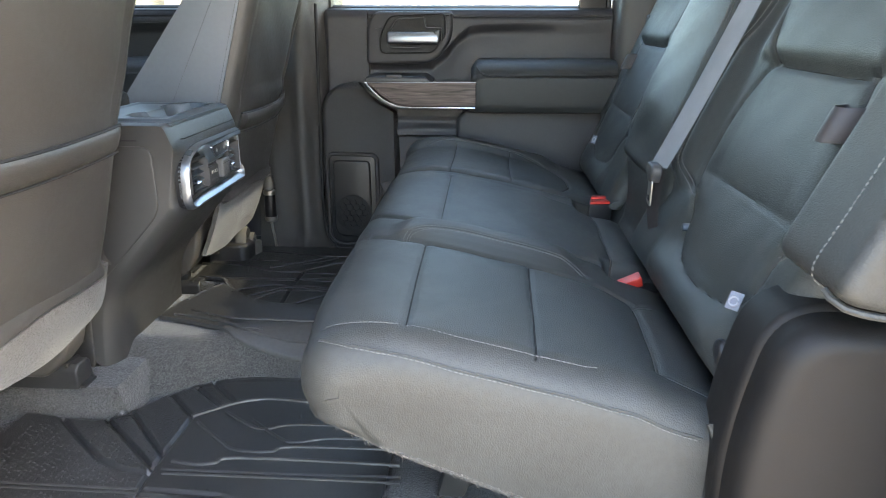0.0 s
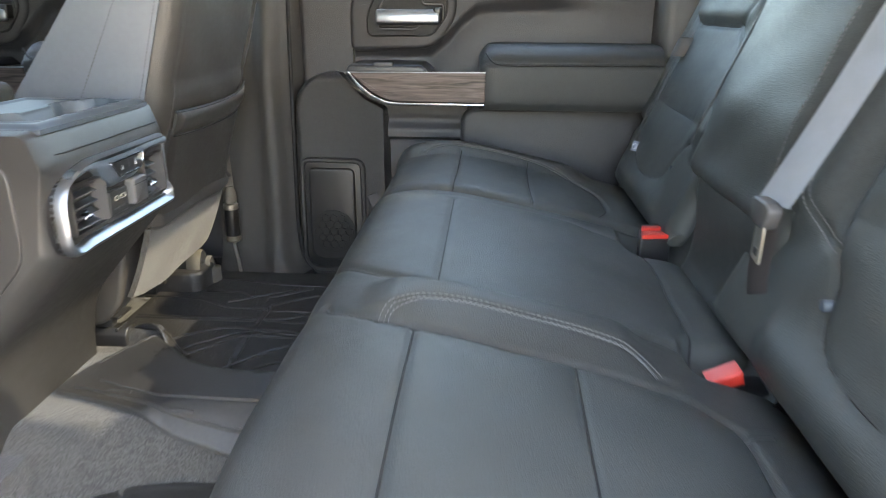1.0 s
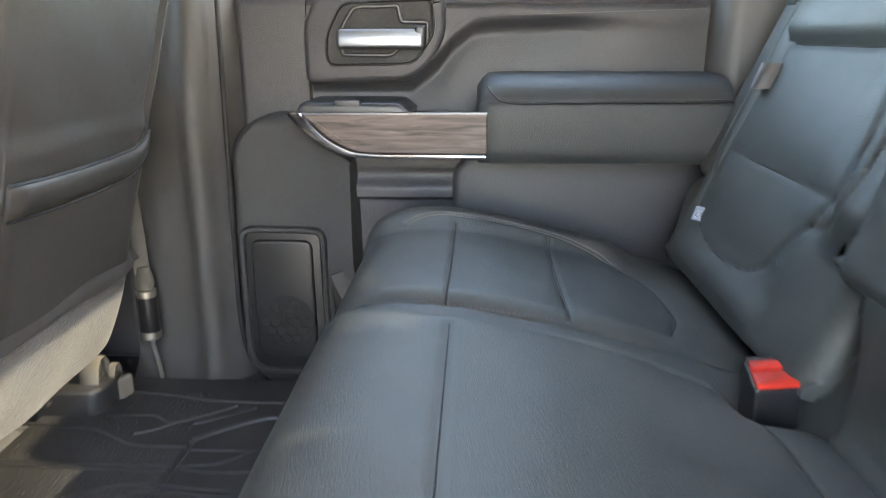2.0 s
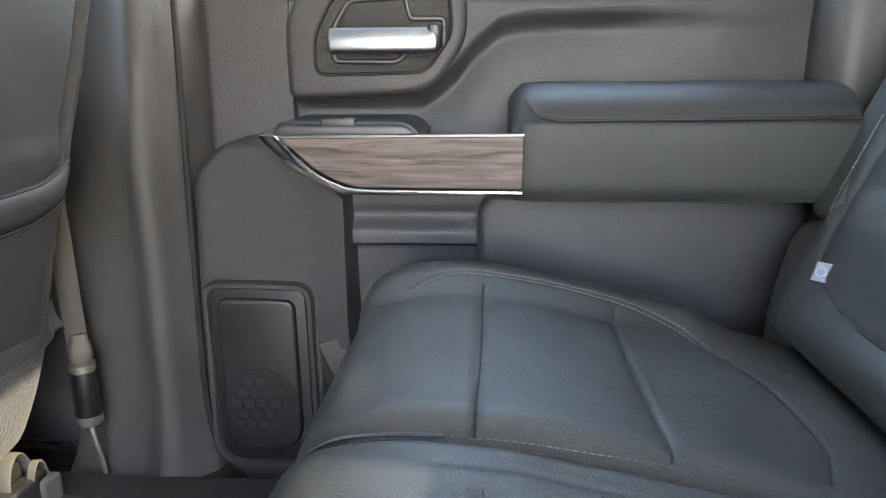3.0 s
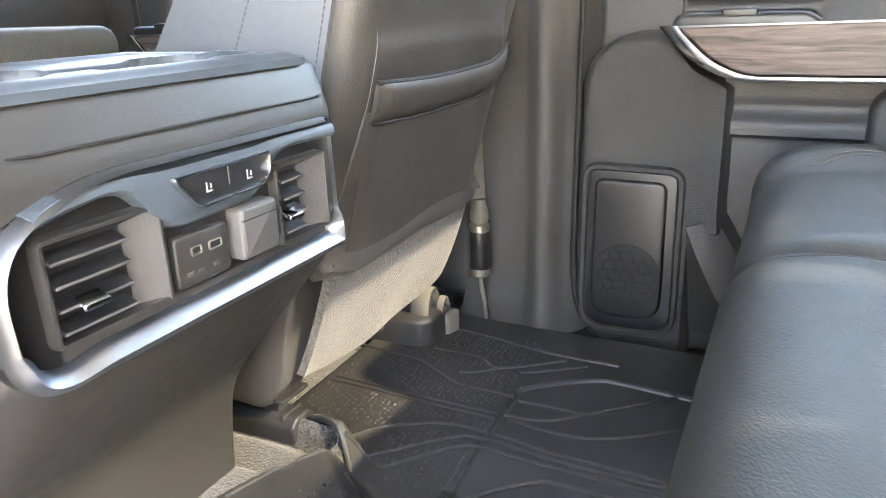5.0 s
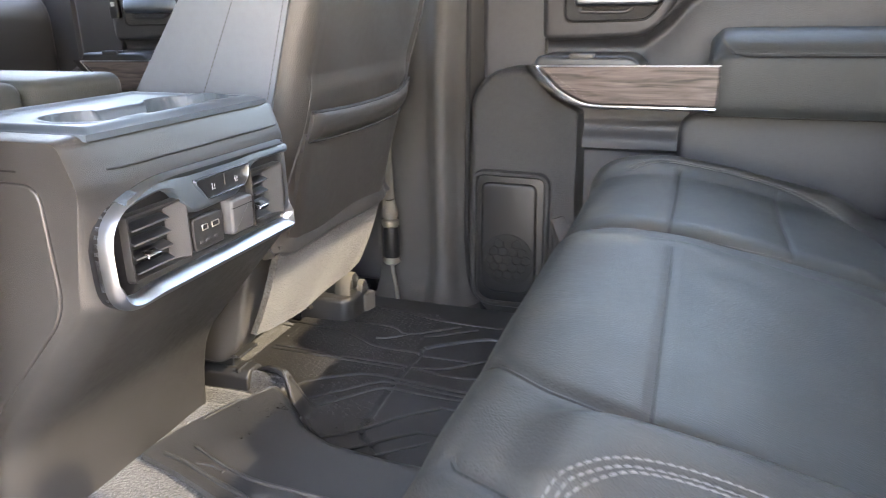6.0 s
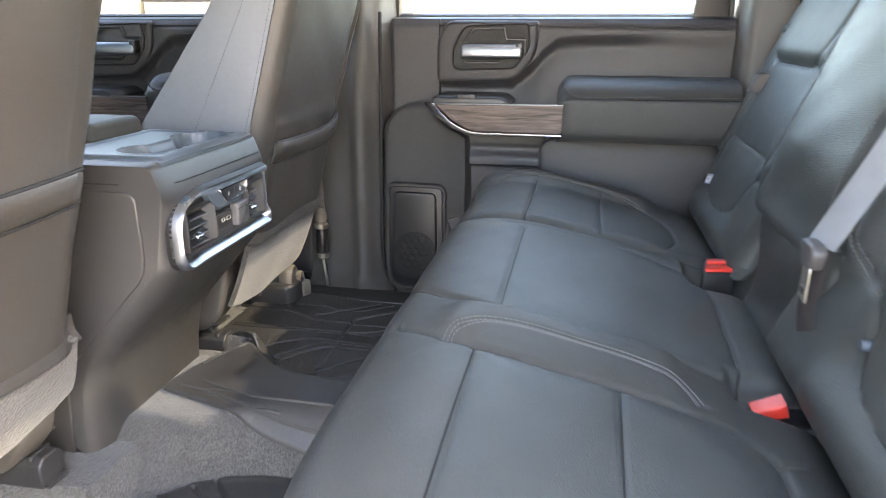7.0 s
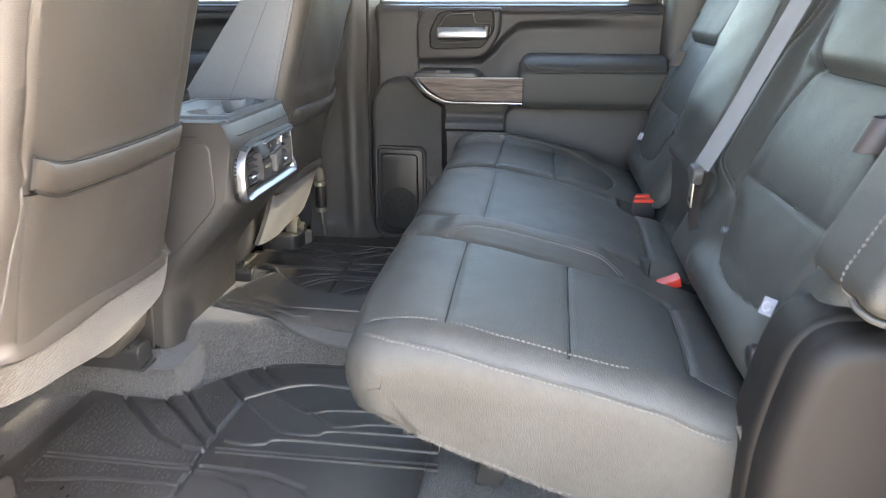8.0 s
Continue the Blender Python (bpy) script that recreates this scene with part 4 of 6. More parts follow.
    # sewn edge that runs over the front corner and along the side face
    ex = np.linspace(-0.118, 0.334, 155)
    ey = np.interp(ex, [-0.118, -0.112, -0.105, -0.087, -0.065, -0.03, 0.004, 0.06, 0.315], [-0.604, -0.628, -0.640, -0.654, -0.6625, -0.6680, -0.6705, -0.6732, -0.6755])
    th = np.clip((p1.r - (ey - p1.y0)) / p1.r, 0, 0.9999)
    q, nq = p1.on([PN.at_x(v) for v in ex], ey, 0.0)
    nv = nq * np.sqrt(1 - th ** 2)[:, None] + np.outer(th, (0, -1.0, 0))
    across = np.cross(np.gradient(q, axis=0), nv)
    across /= np.linalg.norm(across, axis=1)[:, None]
    q, nv, across = q[6:], nv[6:], across[6:]
    part("edge_seam", tube(q - nv * 0.0002, 0.0014, 6), LEATHER, c1)
    for off in (0.0032,):
        part("edge_stitching", stitches(q + across * off + nv * 0.0011, nv), THREAD, c1, "grey stitching")
    hem = spline([(0.330, -0.674, 0.262), (0.336, -0.683, 0.235), (0.330, -0.684, 0.15), (0.316, -0.681, 0.098)], 0.006)
    part("hem", tube(hem, 0.0035, 8), LEATHER, c1)
    low = spline([(-0.124, -0.612, 0.246), (-0.108, -0.647, 0.247), (-0.080, -0.668, 0.242), (-0.027, -0.679, 0.222), (0.037, -0.680, 0.198), (0.102, -0.680, 0.172), (0.20, -0.680, 0.138), (0.318, -0.680, 0.098)], 0.004)
    rng = np.random.default_rng(3)
    fz = [tube(low + rng.normal(0, 0.0005, low.shape), 0.0016, 5)]
    for q0 in np.repeat(low, 5, 0) + rng.normal(0, 0.0015, (len(low) * 5, 3)):
        tip = q0 + np.array([rng.normal(0, 0.003), -abs(rng.normal(0.001, 0.0015)), -abs(rng.normal(0.003, 0.002))])
        fz.append((np.array([q0 - (0.0006, 0, 0), q0 + (0.0006, 0, 0), q0 + (0, 0.0006, 0), tip]), [(0, 1, 3), (1, 2, 3), (2, 0, 3)]))
    part("fleece_edge", join(*fz), CARPET_SEAT, c1, "frayed grey fleece hem")
    fy = np.linspace(-0.30, 0.285, 90)
    part("front_piping", tube(p1.on(np.full(90, PN.at_z(0.283)), fy, 0.0)[0], 0.0020, 6), LEATHER, c1)
    part("pan", box(0.0, 0.34, -0.46, 0.28, 0.15, 0.20, 0.01), PLASTIC_BLACK, b)
    for yy in (-0.44, -0.20, 0.24):
        part("leg", prism(rounded([(0.02, 0.0), (0.06, 0.0), (0.10, 0.12), (0.05, 0.12)], 0.006), yy - 0.015, yy + 0.015, "y", 0.003, 0.003), BLACK_STEEL, b)
    # far place, a cushion of its own
    f = thing("bench_seat", (0.12, 0.51, 0.0), "black leather single rear seat cushion beside the far door", "car seat", "rear seat cushions")
    outer = [(-0.070, 0.640), (-0.045, 0.655), (0.0, 0.662), (0.08, 0.664), (0.16, 0.655), (0.215, 0.635), (0.240, 0.610)]
    inner = [(-0.10, 0.318), (-0.04, 0.316), (0.0, 0.318), (0.10, 0.322), (0.20, 0.326)]
    f1 = [(0.002, 0.320), (0.004, 0.47), (0.004, 0.640)]
    f2 = [(0.143, 0.328), (0.141, 0.47), (0.145, 0.645)]
    f3 = [(0.240, 0.610), (0.278, 0.53), (0.285, 0.42), (0.262, 0.345)]
    far_lines = [(xy(f1), 0.0032, 0.0032), (xy(f2), 0.0022, 0.003), (xy(outer), 0.0036, 0.005), (xy(inner), 0.002, 0.004), (xy(f3), 0.0028, 0.004)]

    def relief3(s, y):
        x, top = flow(s)
        return top * 0.017 * smooth01((y - 0.610) / 0.06) * smooth01((0.30 - x) / 0.08) + wrinkle(x, y)

    p3 = Pad(CUSH, 0.301, 0.735, 0.045, 0.004, far_lines, relief3, 0.0025)
    c3 = part("outboard_cushion", p3.shape(), INSERT, f)
    c3.data.materials.append(LEATHER)
    for q in c3.data.polygons:
        at = q.center + Vector(ORIGIN[c3])
        q.material_index = int(at.x < 0.003 or at.y > np.interp(at.x, *zip(*outer)) * CAB[0][1] + CAB[1][1])
    dark_seams(p3, c3, [f1, f2, f3])
    rows(p3, c3, [outer], (-0.0045, 0.0045))
    rows(p3, c3, [inner], (0.0,))
    pe = spline([(-0.130, 0.308, 0.25), (-0.1325, 0.309, 0.29), (-0.122, 0.311, 0.322), (-0.09, 0.313, 0.340), (-0.02, 0.3135, 0.344)], 0.006)
    part("piping", tube(pe, 0.0018, 6), LEATHER, c3)
    part("pan", box(-0.04, 0.36, 0.32, 0.70, 0.105, 0.18, 0.01), BLACK_STEEL, f)
    for yy in (0.34, 0.68):
        part("leg", prism(rounded([(0.02, 0.0), (0.06, 0.0), (0.10, 0.12), (0.05, 0.12)], 0.006), yy - 0.015, yy + 0.015, "y", 0.003, 0.003), BLACK_STEEL, f)


bench()


def xb(z):
    """The front of the backrests at this height."""
    return 0.32 + 0.42 * (z - 0.27)


def back_profile(bulge=0.0, foot=0.245, top=0.86, thick=0.11):
    f = [(xb(z) - bulge, z) for z in np.linspace(foot + 0.02, top - 0.06, 9)]
    return [(xb(foot) + 0.02, foot)] + f + [(xb(top) - bulge + 0.005, top - 0.022), (xb(top) + 0.04 - bulge, top), (xb(top) + thick - 0.01, top - 0.015), (xb(top - 0.05) + thick, top - 0.06), (xb(0.5) + thick, 0.5), (xb(foot) + thick + 0.01, foot)]


def backrests():
    pr = back_profile(foot=0.285)
    pb = Pad(pr, -1, 1)
    Z = pb.at_z
    zy = lambda pts: [(Z(a), b) for a, b in pts]
    near = dict(
        ins=[(0.62, -0.585), (0.55, -0.600), (0.481, -0.604), (0.416, -0.606), (0.379, -0.598), (0.356, -0.570), (0.342, -0.50), (0.339, -0.43), (0.346, -0.365), (0.365, -0.328), (0.40, -0.312), (0.424, -0.284), (0.47, -0.268), (0.55, -0.275), (0.60, -0.30), (0.618, -0.33)],
        inner=[(0.424, -0.284), (0.432, -0.250), (0.453, -0.214), (0.494, -0.202), (0.559, -0.202), (0.627, -0.210), (0.68, -0.228), (0.83, -0.240)],
        outer=[(0.424, -0.606), (0.440, -0.622), (0.455, -0.638), (0.48, -0.650), (0.53, -0.652), (0.60, -0.650), (0.70, -0.645), (0.83, -0.635)],
        crease=[(0.457, -0.280), (0.460, -0.43), (0.462, -0.592)],
        pad=[(0.83, -0.272), (0.72, -0.272), (0.665, -0.285), (0.630, -0.312), (0.616, -0.345), (0.615, -0.45), (0.617, -0.575), (0.640, -0.612), (0.72, -0.622), (0.83, -0.620)],
        roll=[(0.305, -0.345), (0.303, -0.42), (0.303, -0.54), (0.304, -0.61)], ya=-0.690, yb=-0.105, loop=-0.582, tag=-0.589, hinge=(-0.337, -0.612), wing=(-0.790, -0.648))
    mir = lambda l: [(z, 0.050 - y) for z, y in l]
    far = {k: mir(v) for k, v in near.items() if isinstance(v, list)}
    far["crease"] = [(0.457, 0.300), (0.460, 0.48), (0.462, 0.650)]
    far.update(ya=0.190, yb=0.700, loop=0.640, tag=0.625, hinge=(0.372, 0.640), wing=(0.664, 0.738))
    for sgn, g, lab in ((-1, near, "black leather rear backrest with stitched bolsters and a cloth label"), (1, far, "black leather rear backrest beside the far door")):
        ya, yb_ = g["ya"], g["yb"]
        lay((1, 1, 1), (0.016, -0.006 if sgn < 0 else -0.066, 0.004))
        b = thing("backrest", (0.45, (ya + yb_) / 2, 0.22), lab, "seat back", "rear seat backs")
        L = {k: zy(v) for k, v in g.items() if isinstance(v, list)}
        lines = [(L["ins"], 0.0034, 0.0042), (L["inner"], 0.0032, 0.005), (L["outer"], 0.0032, 0.005), (L["crease"], 0.0018, 0.0028), (L["pad"], 0.0042, 0.005)]
        c0 = sum(y for _, y in g["ins"]) / len(g["ins"])

        def relief(s, y, g=g, sgn=sgn, c0=c0):
            z = np.interp(s, pb.s, pb.p[:, 1])
            fr = np.clip(-np.interp(s, pb.s, pb.n[:, 0]), 0, 1)
            head = smooth01((z - 0.612) / 0.025) * smooth01((0.185 - np.abs(y - c0)) / 0.03) * 0.011
            dish = -0.003 * smooth01((0.16 - np.abs(y - c0)) / 0.05) * smooth01((0.61 - z) / 0.03) * smooth01((z - 0.335) / 0.03)
            roll = 0.010 * np.exp(-((z - 0.318) / 0.022) ** 2) * smooth01((0.19 - np.abs(y - c0)) / 0.05)
            wave = 0.0004 * np.sin(z * 50 + y * 23) * np.sin(y * 37 - z * 14) + 0.00015 * np.sin(z * 90 + y * 60)
            edge = y + 0.262 if sgn < 0 else 0.050 - y + 0.262
            bolster = 0.026 * smooth01(edge / 0.055) * smooth01((z - 0.40) / 0.06)
            return fr * (head + dish + roll + wave + bolster)

        p = Pad(pr, ya, yb_, 0.030, 0.0045, lines, relief, 0.004)
        body = part("back_pad", p.shape(), INSERT, b)
        for k in ("ins", "crease", "pad"):
            l = spline(L[k], 0.006)
            part("seam", tube(p.on(l[:, 0], l[:, 1], -0.0002)[0], 0.0012, 5), SEAM, body)
        for k in ("outer", "inner"):
            for sh in (-0.0045, 0.0045):
                part("stitching", seam_row(p, L[k], shift=sh), THREAD if sgn < 0 else THREAD_DARK, body, "grey stitching")
        # side wing above the shield
        w0, w1 = g["wing"]
        fz, fwd = (0.434, 0.032) if sgn < 0 else (0.400, -0.004)
        wp = rounded([(xb(fz) - fwd, fz + 0.012), (xb(0.80) - 0.8 * fwd, 0.80), (xb(0.86) + 0.03, 0.875), (xb(0.84) + 0.13, 0.85), (xb(0.6) + 0.22, 0.60), (xb(fz) + 0.26, fz - 0.008), (xb(fz) + 0.05, fz - 0.004)], 0.030, 8)
        wp = even(np.vstack([wp, wp[:1]]), 120)[:-1]
        wing = Pad(wp, w0, w1, 0.014, 0.006, [], None)
        wg = part("side_bolster", wing.shape(), LEATHER, b)
        ye = w0 + 0.055 if sgn < 0 else w1 - 0.055
        sl = [(wing.at_z(z), ye + sgn * d) for z, d in ((0.42, -0.004), (0.50, 0.0), (0.60, 0.0), (0.82, 0.0))]
        part("stitching", seam_row(wing, sl, lift=0.002), THREAD, wg, "grey stitching")
        rim = spline([(xb(fz) - fwd + 0.008, w0 + 0.030, fz + 0.016), (xb(fz) - fwd + 0.020, w0 + 0.014, fz + 0.004), (xb(fz) + 0.05, w0 + 0.006, fz - 0.003), (xb(fz) + 0.25, w0 + 0.006, fz - 0.006)], 0.01) if sgn < 0 else None
        if sgn < 0:
            part("hem", tube(rim, 0.0036, 8), LEATHER, wg)
        # head pad standing above the back
        hr, hw = (0.085, 0.190) if sgn < 0 else (0.0, 0.145)          # the near one is pulled up
        hp = Pad([(xb(0.80) - 0.02, 0.80), (xb(0.86) - 0.028, 0.86 + hr), (xb(0.93) - 0.018, 0.94 + hr), (xb(0.96) + 0.02, 0.985 + hr), (xb(0.96) + 0.08, 0.975 + hr), (xb(0.90) + 0.105, 0.90 + hr), (xb(0.82) + 0.09, 0.80)], c0 - hw + 0.02, c0 + hw + 0.02, 0.04, 0.008, [], None)
        part("head_restraint", hp.shape(), LEATHER, b)
        # pull strap, cloth label, hinge covers
        yl = g["loop"]
        a = np.linspace(-0.25, math.pi + 0.25, 18)
        lx, lz = xb(0.57), 0.570
        strap = np.stack([lx + 0.006 - 0.030 * np.sin(a), yl - 0.019 * np.cos(a) - 0.004 * np.sin(a), np.full(18, lz)], 1)
        part("pull_strap", ribbon(strap, (0.39, 0.0, 0.92), 0.040, 0.0016), STRAP, b, "dark woven pull strap")
        yt = g["tag"]
        q, _ = p.on([Z(0.358), Z(0.388)], [yt, yt], 0.0)
        lab_ = part("cloth_label", ribbon(np.linspace(q[0], q[0] + np.array([0.006, 0, 0.021]), 4) + np.array([-0.006, 0, 0.0]), (0.62, -0.78, 0), 0.017, 0.0010), LABEL_WHITE, b, "small white cloth label")
        lm = q[0] + np.array([-0.0030, 0, 0.0105]) + np.array([-0.78, -0.62, 0]) * 0.0010
        part("label_mark", tube([lm + 0.0055 * (math.cos(k / 12 * 6.283) * np.array([0.62, -0.78, 0]) + math.sin(k / 12 * 6.283) * np.array([0.28, 0, 1.0])) for k in range(12)], 0.0014, 5, closed=True), LABEL_BLUE, lab_)
        for yc in g["hinge"]:
            c = [(yc + 0.015 * math.cos(k), 0.309 + 0.022 * math.sin(k)) for k in np.linspace(0, 6.283, 20, endpoint=False)]
            part("hinge_cover", prism(c, xb(0.309) + 0.03, xb(0.309) - 0.006, "x", 0.006), PLASTIC_BLACK, b)
        yd = -0.318 if sgn < 0 else 0.345
        a = np.linspace(0, 6.283, 14, endpoint=False)
        part("snap", prism([(yd + 0.006 * math.cos(k), 0.378 + 0.006 * math.sin(k)) for k in a], xb(0.378) + 0.01, xb(0.378) - 0.003, "x", 0.002), GLOSS_BLUE, b, "small grey snap button")
    # middle section: a fold-down pad that stands proud of the back behind it
    lay((1, 0.88, 1), (0.016, -0.046, 0.004))
    b = thing("middle_backrest", (0.45, 0.03, 0.22), "black leather fold-down middle backrest", "seat back", "rear seat backs")
    pm = rounded([(xb(0.405) - 0.030, 0.402), (xb(0.74) - 0.034, 0.742), (xb(0.74) + 0.045, 0.742), (xb(0.405) + 0.045, 0.402)], 0.034, 8)
    pm = even(np.vstack([pm, pm[:1]]), 150)[:-1]
    q = Pad(pm, -1, 1)
    Zm = q.at_z
    zm = lambda pts: [(Zm(a), c) for a, c in pts]
    st = zm([(0.450, -0.128), (0.56, -0.126), (0.66, -0.124), (0.715, -0.118)])
    st2 = zm([(0.465, 0.200), (0.56, 0.198), (0.66, 0.195), (0.715, 0.188)])

    def crown(s, y):
        z = np.interp(s, q.s, q.p[:, 1])
        fr = np.clip(-np.interp(s, q.s, q.n[:, 0]), 0, 1)
        return fr * (0.024 * np.cos(np.clip((y - 0.032) / 0.26, -1, 1) * 1.57) * smooth01((z - 0.43) / 0.1) + 0.0008 * np.sin(z * 60 + y * 31))

    p = Pad(pm, -0.166, 0.238, 0.045, 0.005, [(st, 0.003, 0.004), (st2, 0.003, 0.004)], crown, 0.002)
    body = part("fold_down_pad", p.shape(), INSERT, b)
    part("stitching", seam_row(p, st, lift=0.001), THREAD, body)
    part("stitching", seam_row(p, st, lift=0.001, shift=0.006), THREAD, body)
    part("stitching", seam_row(p, st2, lift=0.001), THREAD_DARK, body)
    lp = [(xb(0.245) + 0.055, 0.245)] + [(xb(z) + 0.028 - 0.052 * float(smooth01(np.array((z - 0.28) / 0.15))), z) for z in np.linspace(0.262, 0.45, 9)] + [(xb(0.47) + 0.03, 0.47), (xb(0.46) + 0.09, 0.455), (xb(0.35) + 0.10, 0.35), (xb(0.25) + 0.11, 0.25)]
    low = Pad(lp, -0.190, 0.180, 0.040, 0.006, [], lambda s, y: 0.0012 * np.sin(s * 60 + y * 23))
    part("lower_pad", low.shape(), INSERT, b)
    back = Pad(back_profile(-0.045, 0.245, 0.86, 0.07), -0.30, 0.36, 0.02, 0.01, [], None)
    part("back_shell", back.shape(), LEATHER, b)
    fill = Pad(back_profile(-0.032, 0.245, 0.80, 0.06), 0.120, 0.300, 0.02, 0.01, [], None)
    part("side_filler", fill.shape(), INSERT, b)
    fill2 = Pad(back_profile(-0.008, 0.37, 0.80, 0.06), 0.170, 0.300, 0.015, 0.01, [], None)
    part("side_filler", fill2.shape(), INSERT, b)
    hm = Pad([(xb(0.80) + 0.02, 0.80), (xb(0.86) + 0.012, 0.86), (xb(0.92) + 0.02, 0.92), (xb(0.94) + 0.05, 0.95), (xb(0.92) + 0.10, 0.94), (xb(0.82) + 0.10, 0.80)], -0.075, 0.140, 0.035, 0.008, [], None)
    part("head_restraint", hm.shape(), LEATHER, b)


backrests()


def belts():
    lay((1, 1, 1), (-0.005, -0.040, 0.010))
    belt = thing("seat_belt", (xb(0.42) - 0.01, -0.210, 0.40), "grey webbing lap belt hanging with its metal tongue", "seat belt")
    line = spline([(xb(0.95) - 0.02, -0.212, 0.95), (xb(0.80) - 0.026, -0.205, 0.80), (xb(0.7) - 0.028, -0.202, 0.70), (xb(0.55) - 0.027, -0.194, 0.55), (xb(0.44) - 0.027, -0.186, 0.445)], 0.01)
    part("webbing", ribbon(line, (0.32, -0.95, 0.0), 0.047, 0.0014), WEBBING, belt)
    lo = spline([(xb(0.44) - 0.025, -0.186, 0.44), (xb(0.40) - 0.012, -0.182, 0.40), (xb(0.36) + 0.006, -0.176, 0.36), (xb(0.32) + 0.030, -0.170, 0.32)], 0.01)
    part("lower_webbing", ribbon(lo, (0.3, -0.95, 0.0), 0.034, 0.0014), STRAP, belt)
    tg = rounded([(-0.202, 0.420), (-0.176, 0.420), (-0.163, 0.436), (-0.164, 0.446), (-0.172, 0.450), (-0.204, 0.450), (-0.212, 0.444), (-0.211, 0.436)], 0.005, 4)
    x0 = xb(0.43) - 0.028
    part("tongue_grip", prism(tg, x0 + 0.006, x0 - 0.010, "x", 0.004, 0.003), PLASTIC_SOFT, belt, "grey plastic grip")
    bl = rounded([(-0.204, 0.382), (-0.180, 0.386), (-0.184, 0.426), (-0.206, 0.424)], 0.004, 4)
    part("metal_tongue", prism(bl, x0 - 0.006, x0 - 0.0085, "x", 0.0005), STEEL, belt, "zinc steel tongue")
    part("tongue_slot", prism(rounded([(-0.198, 0.390), (-0.187, 0.392), (-0.188, 0.400), (-0.199, 0.398)], 0.002), x0 - 0.0083, x0 - 0.0092, "x", 0.0002), BLACK_STEEL, belt)
    # buckles
    lay((1, 1, 1), (-0.008, -0.066, 0.004))
    b1 = thing("seat_belt_buckle", (0.343, 0.224, 0.20), "black belt buckle with a red release button, standing upright", "belt buckle", "belt buckles")
    ho = rounded([(0.313, 0.190), (0.364, 0.197), (0.375, 0.262), (0.325, 0.257)], 0.005)
    part("housing", prism(ho, 0.205, 0.297, "z", 0.004), PLASTIC_BLACK, b1)
    part("release_button", prism(rounded([(0.316, 0.1925), (0.361, 0.199), (0.366, 0.228), (0.321, 0.222)], 0.003), 0.290, 0.302, "z", 0.003), RED, b1, "red release button")
    part("release_button", prism(rounded([(0.3225, 0.2255), (0.3665, 0.231), (0.3690, 0.247), (0.3255, 0.242)], 0.002), 0.290, 0.3045, "z", 0.002), RED, b1, "red release button")
    part("slot_plate", prism(rounded([(0.326, 0.2445), (0.3685, 0.2495), (0.371, 0.259), (0.328, 0.2545)], 0.002), 0.290, 0.3030, "z", 0.002), PLASTIC, b1)
    part("stalk", box(0.328, 0.360, 0.205, 0.245, 0.175, 0.21, 0.005), PLASTIC_BLACK, b1)
    lay((1, 1, 1), (0.012, -0.050, -0.002))
    b2 = thing("seat_belt_buckle", (0.33, -0.205, 0.22), "belt buckle with red release button, sunk beside the middle seat", "belt buckle", "belt buckles")
    part("housing", prism(rounded([(0.315, -0.228), (0.360, -0.228), (0.360, -0.186), (0.315, -0.186)], 0.006), 0.215, 0.262, "z", 0.004), PLASTIC_BLACK, b2)
    red = rounded([(0.292, 0.268), (0.298, 0.259), (0.330, 0.268), (0.326, 0.284)], 0.0015, 3)
    part("release_button", prism(red, -0.222, -0.194, "y", 0.0015, 0.0015), RED, b2, "red release button")
    # far outer belt, rising along the rear pillar
    lay()
    fb = thing("seat_belt", (0.50, 0.76, 0.66), "taupe webbing belt rising along the rear pillar", "seat belt")
    ln = spline([(0.53, 0.74, 0.60), (0.535, 0.765, 0.70), (0.55, 0.80, 0.85), (0.57, 0.83, 1.05)], 0.02)
    part("webbing", ribbon(ln, (0.45, 0.85, 0.0), 0.046, 0.0014), WEBBING, fb)
    part("tongue_grip", box(0.505, 0.545, 0.735, 0.775, 0.672, 0.690, 0.004), PLASTIC_BLACK, fb)


belts()


def side_shields():
    o = rounded([(0.322, 0.0, 0.02), (0.70, 0.0, 0.01), (0.76, 0.43, 0.02), (0.47, 0.412, 0.08), (0.352, 0.414, 0.11), (0.320, 0.27, 0.09)], 0.02, 10)
    # the near shield has its shade in the colour, the far one is plain grey
    for y0, y1, lab, m in ((-0.64, -0.752, "curved plastic side shield, coloured dark for shade, below the backrest bolster", SHIELD), (0.665, 0.772, "curved grey plastic side shield beside the far seat", PLASTIC_SOFT)):
        lay((1, 1, 1), (0.010, -0.006, 0.004)) if y1 < 0 else lay((1, 1, 1), (0.042, -0.066, 0.004))
        s = thing("side_shield", (0.5, y0, 0.0), lab, "trim panel", "rear seat side shields")
        sg = -1 if y1 < 0 else 1
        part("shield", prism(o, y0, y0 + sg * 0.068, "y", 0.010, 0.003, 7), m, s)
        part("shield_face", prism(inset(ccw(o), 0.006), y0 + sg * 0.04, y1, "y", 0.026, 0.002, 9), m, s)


side_shields()

# ---- front seats ----


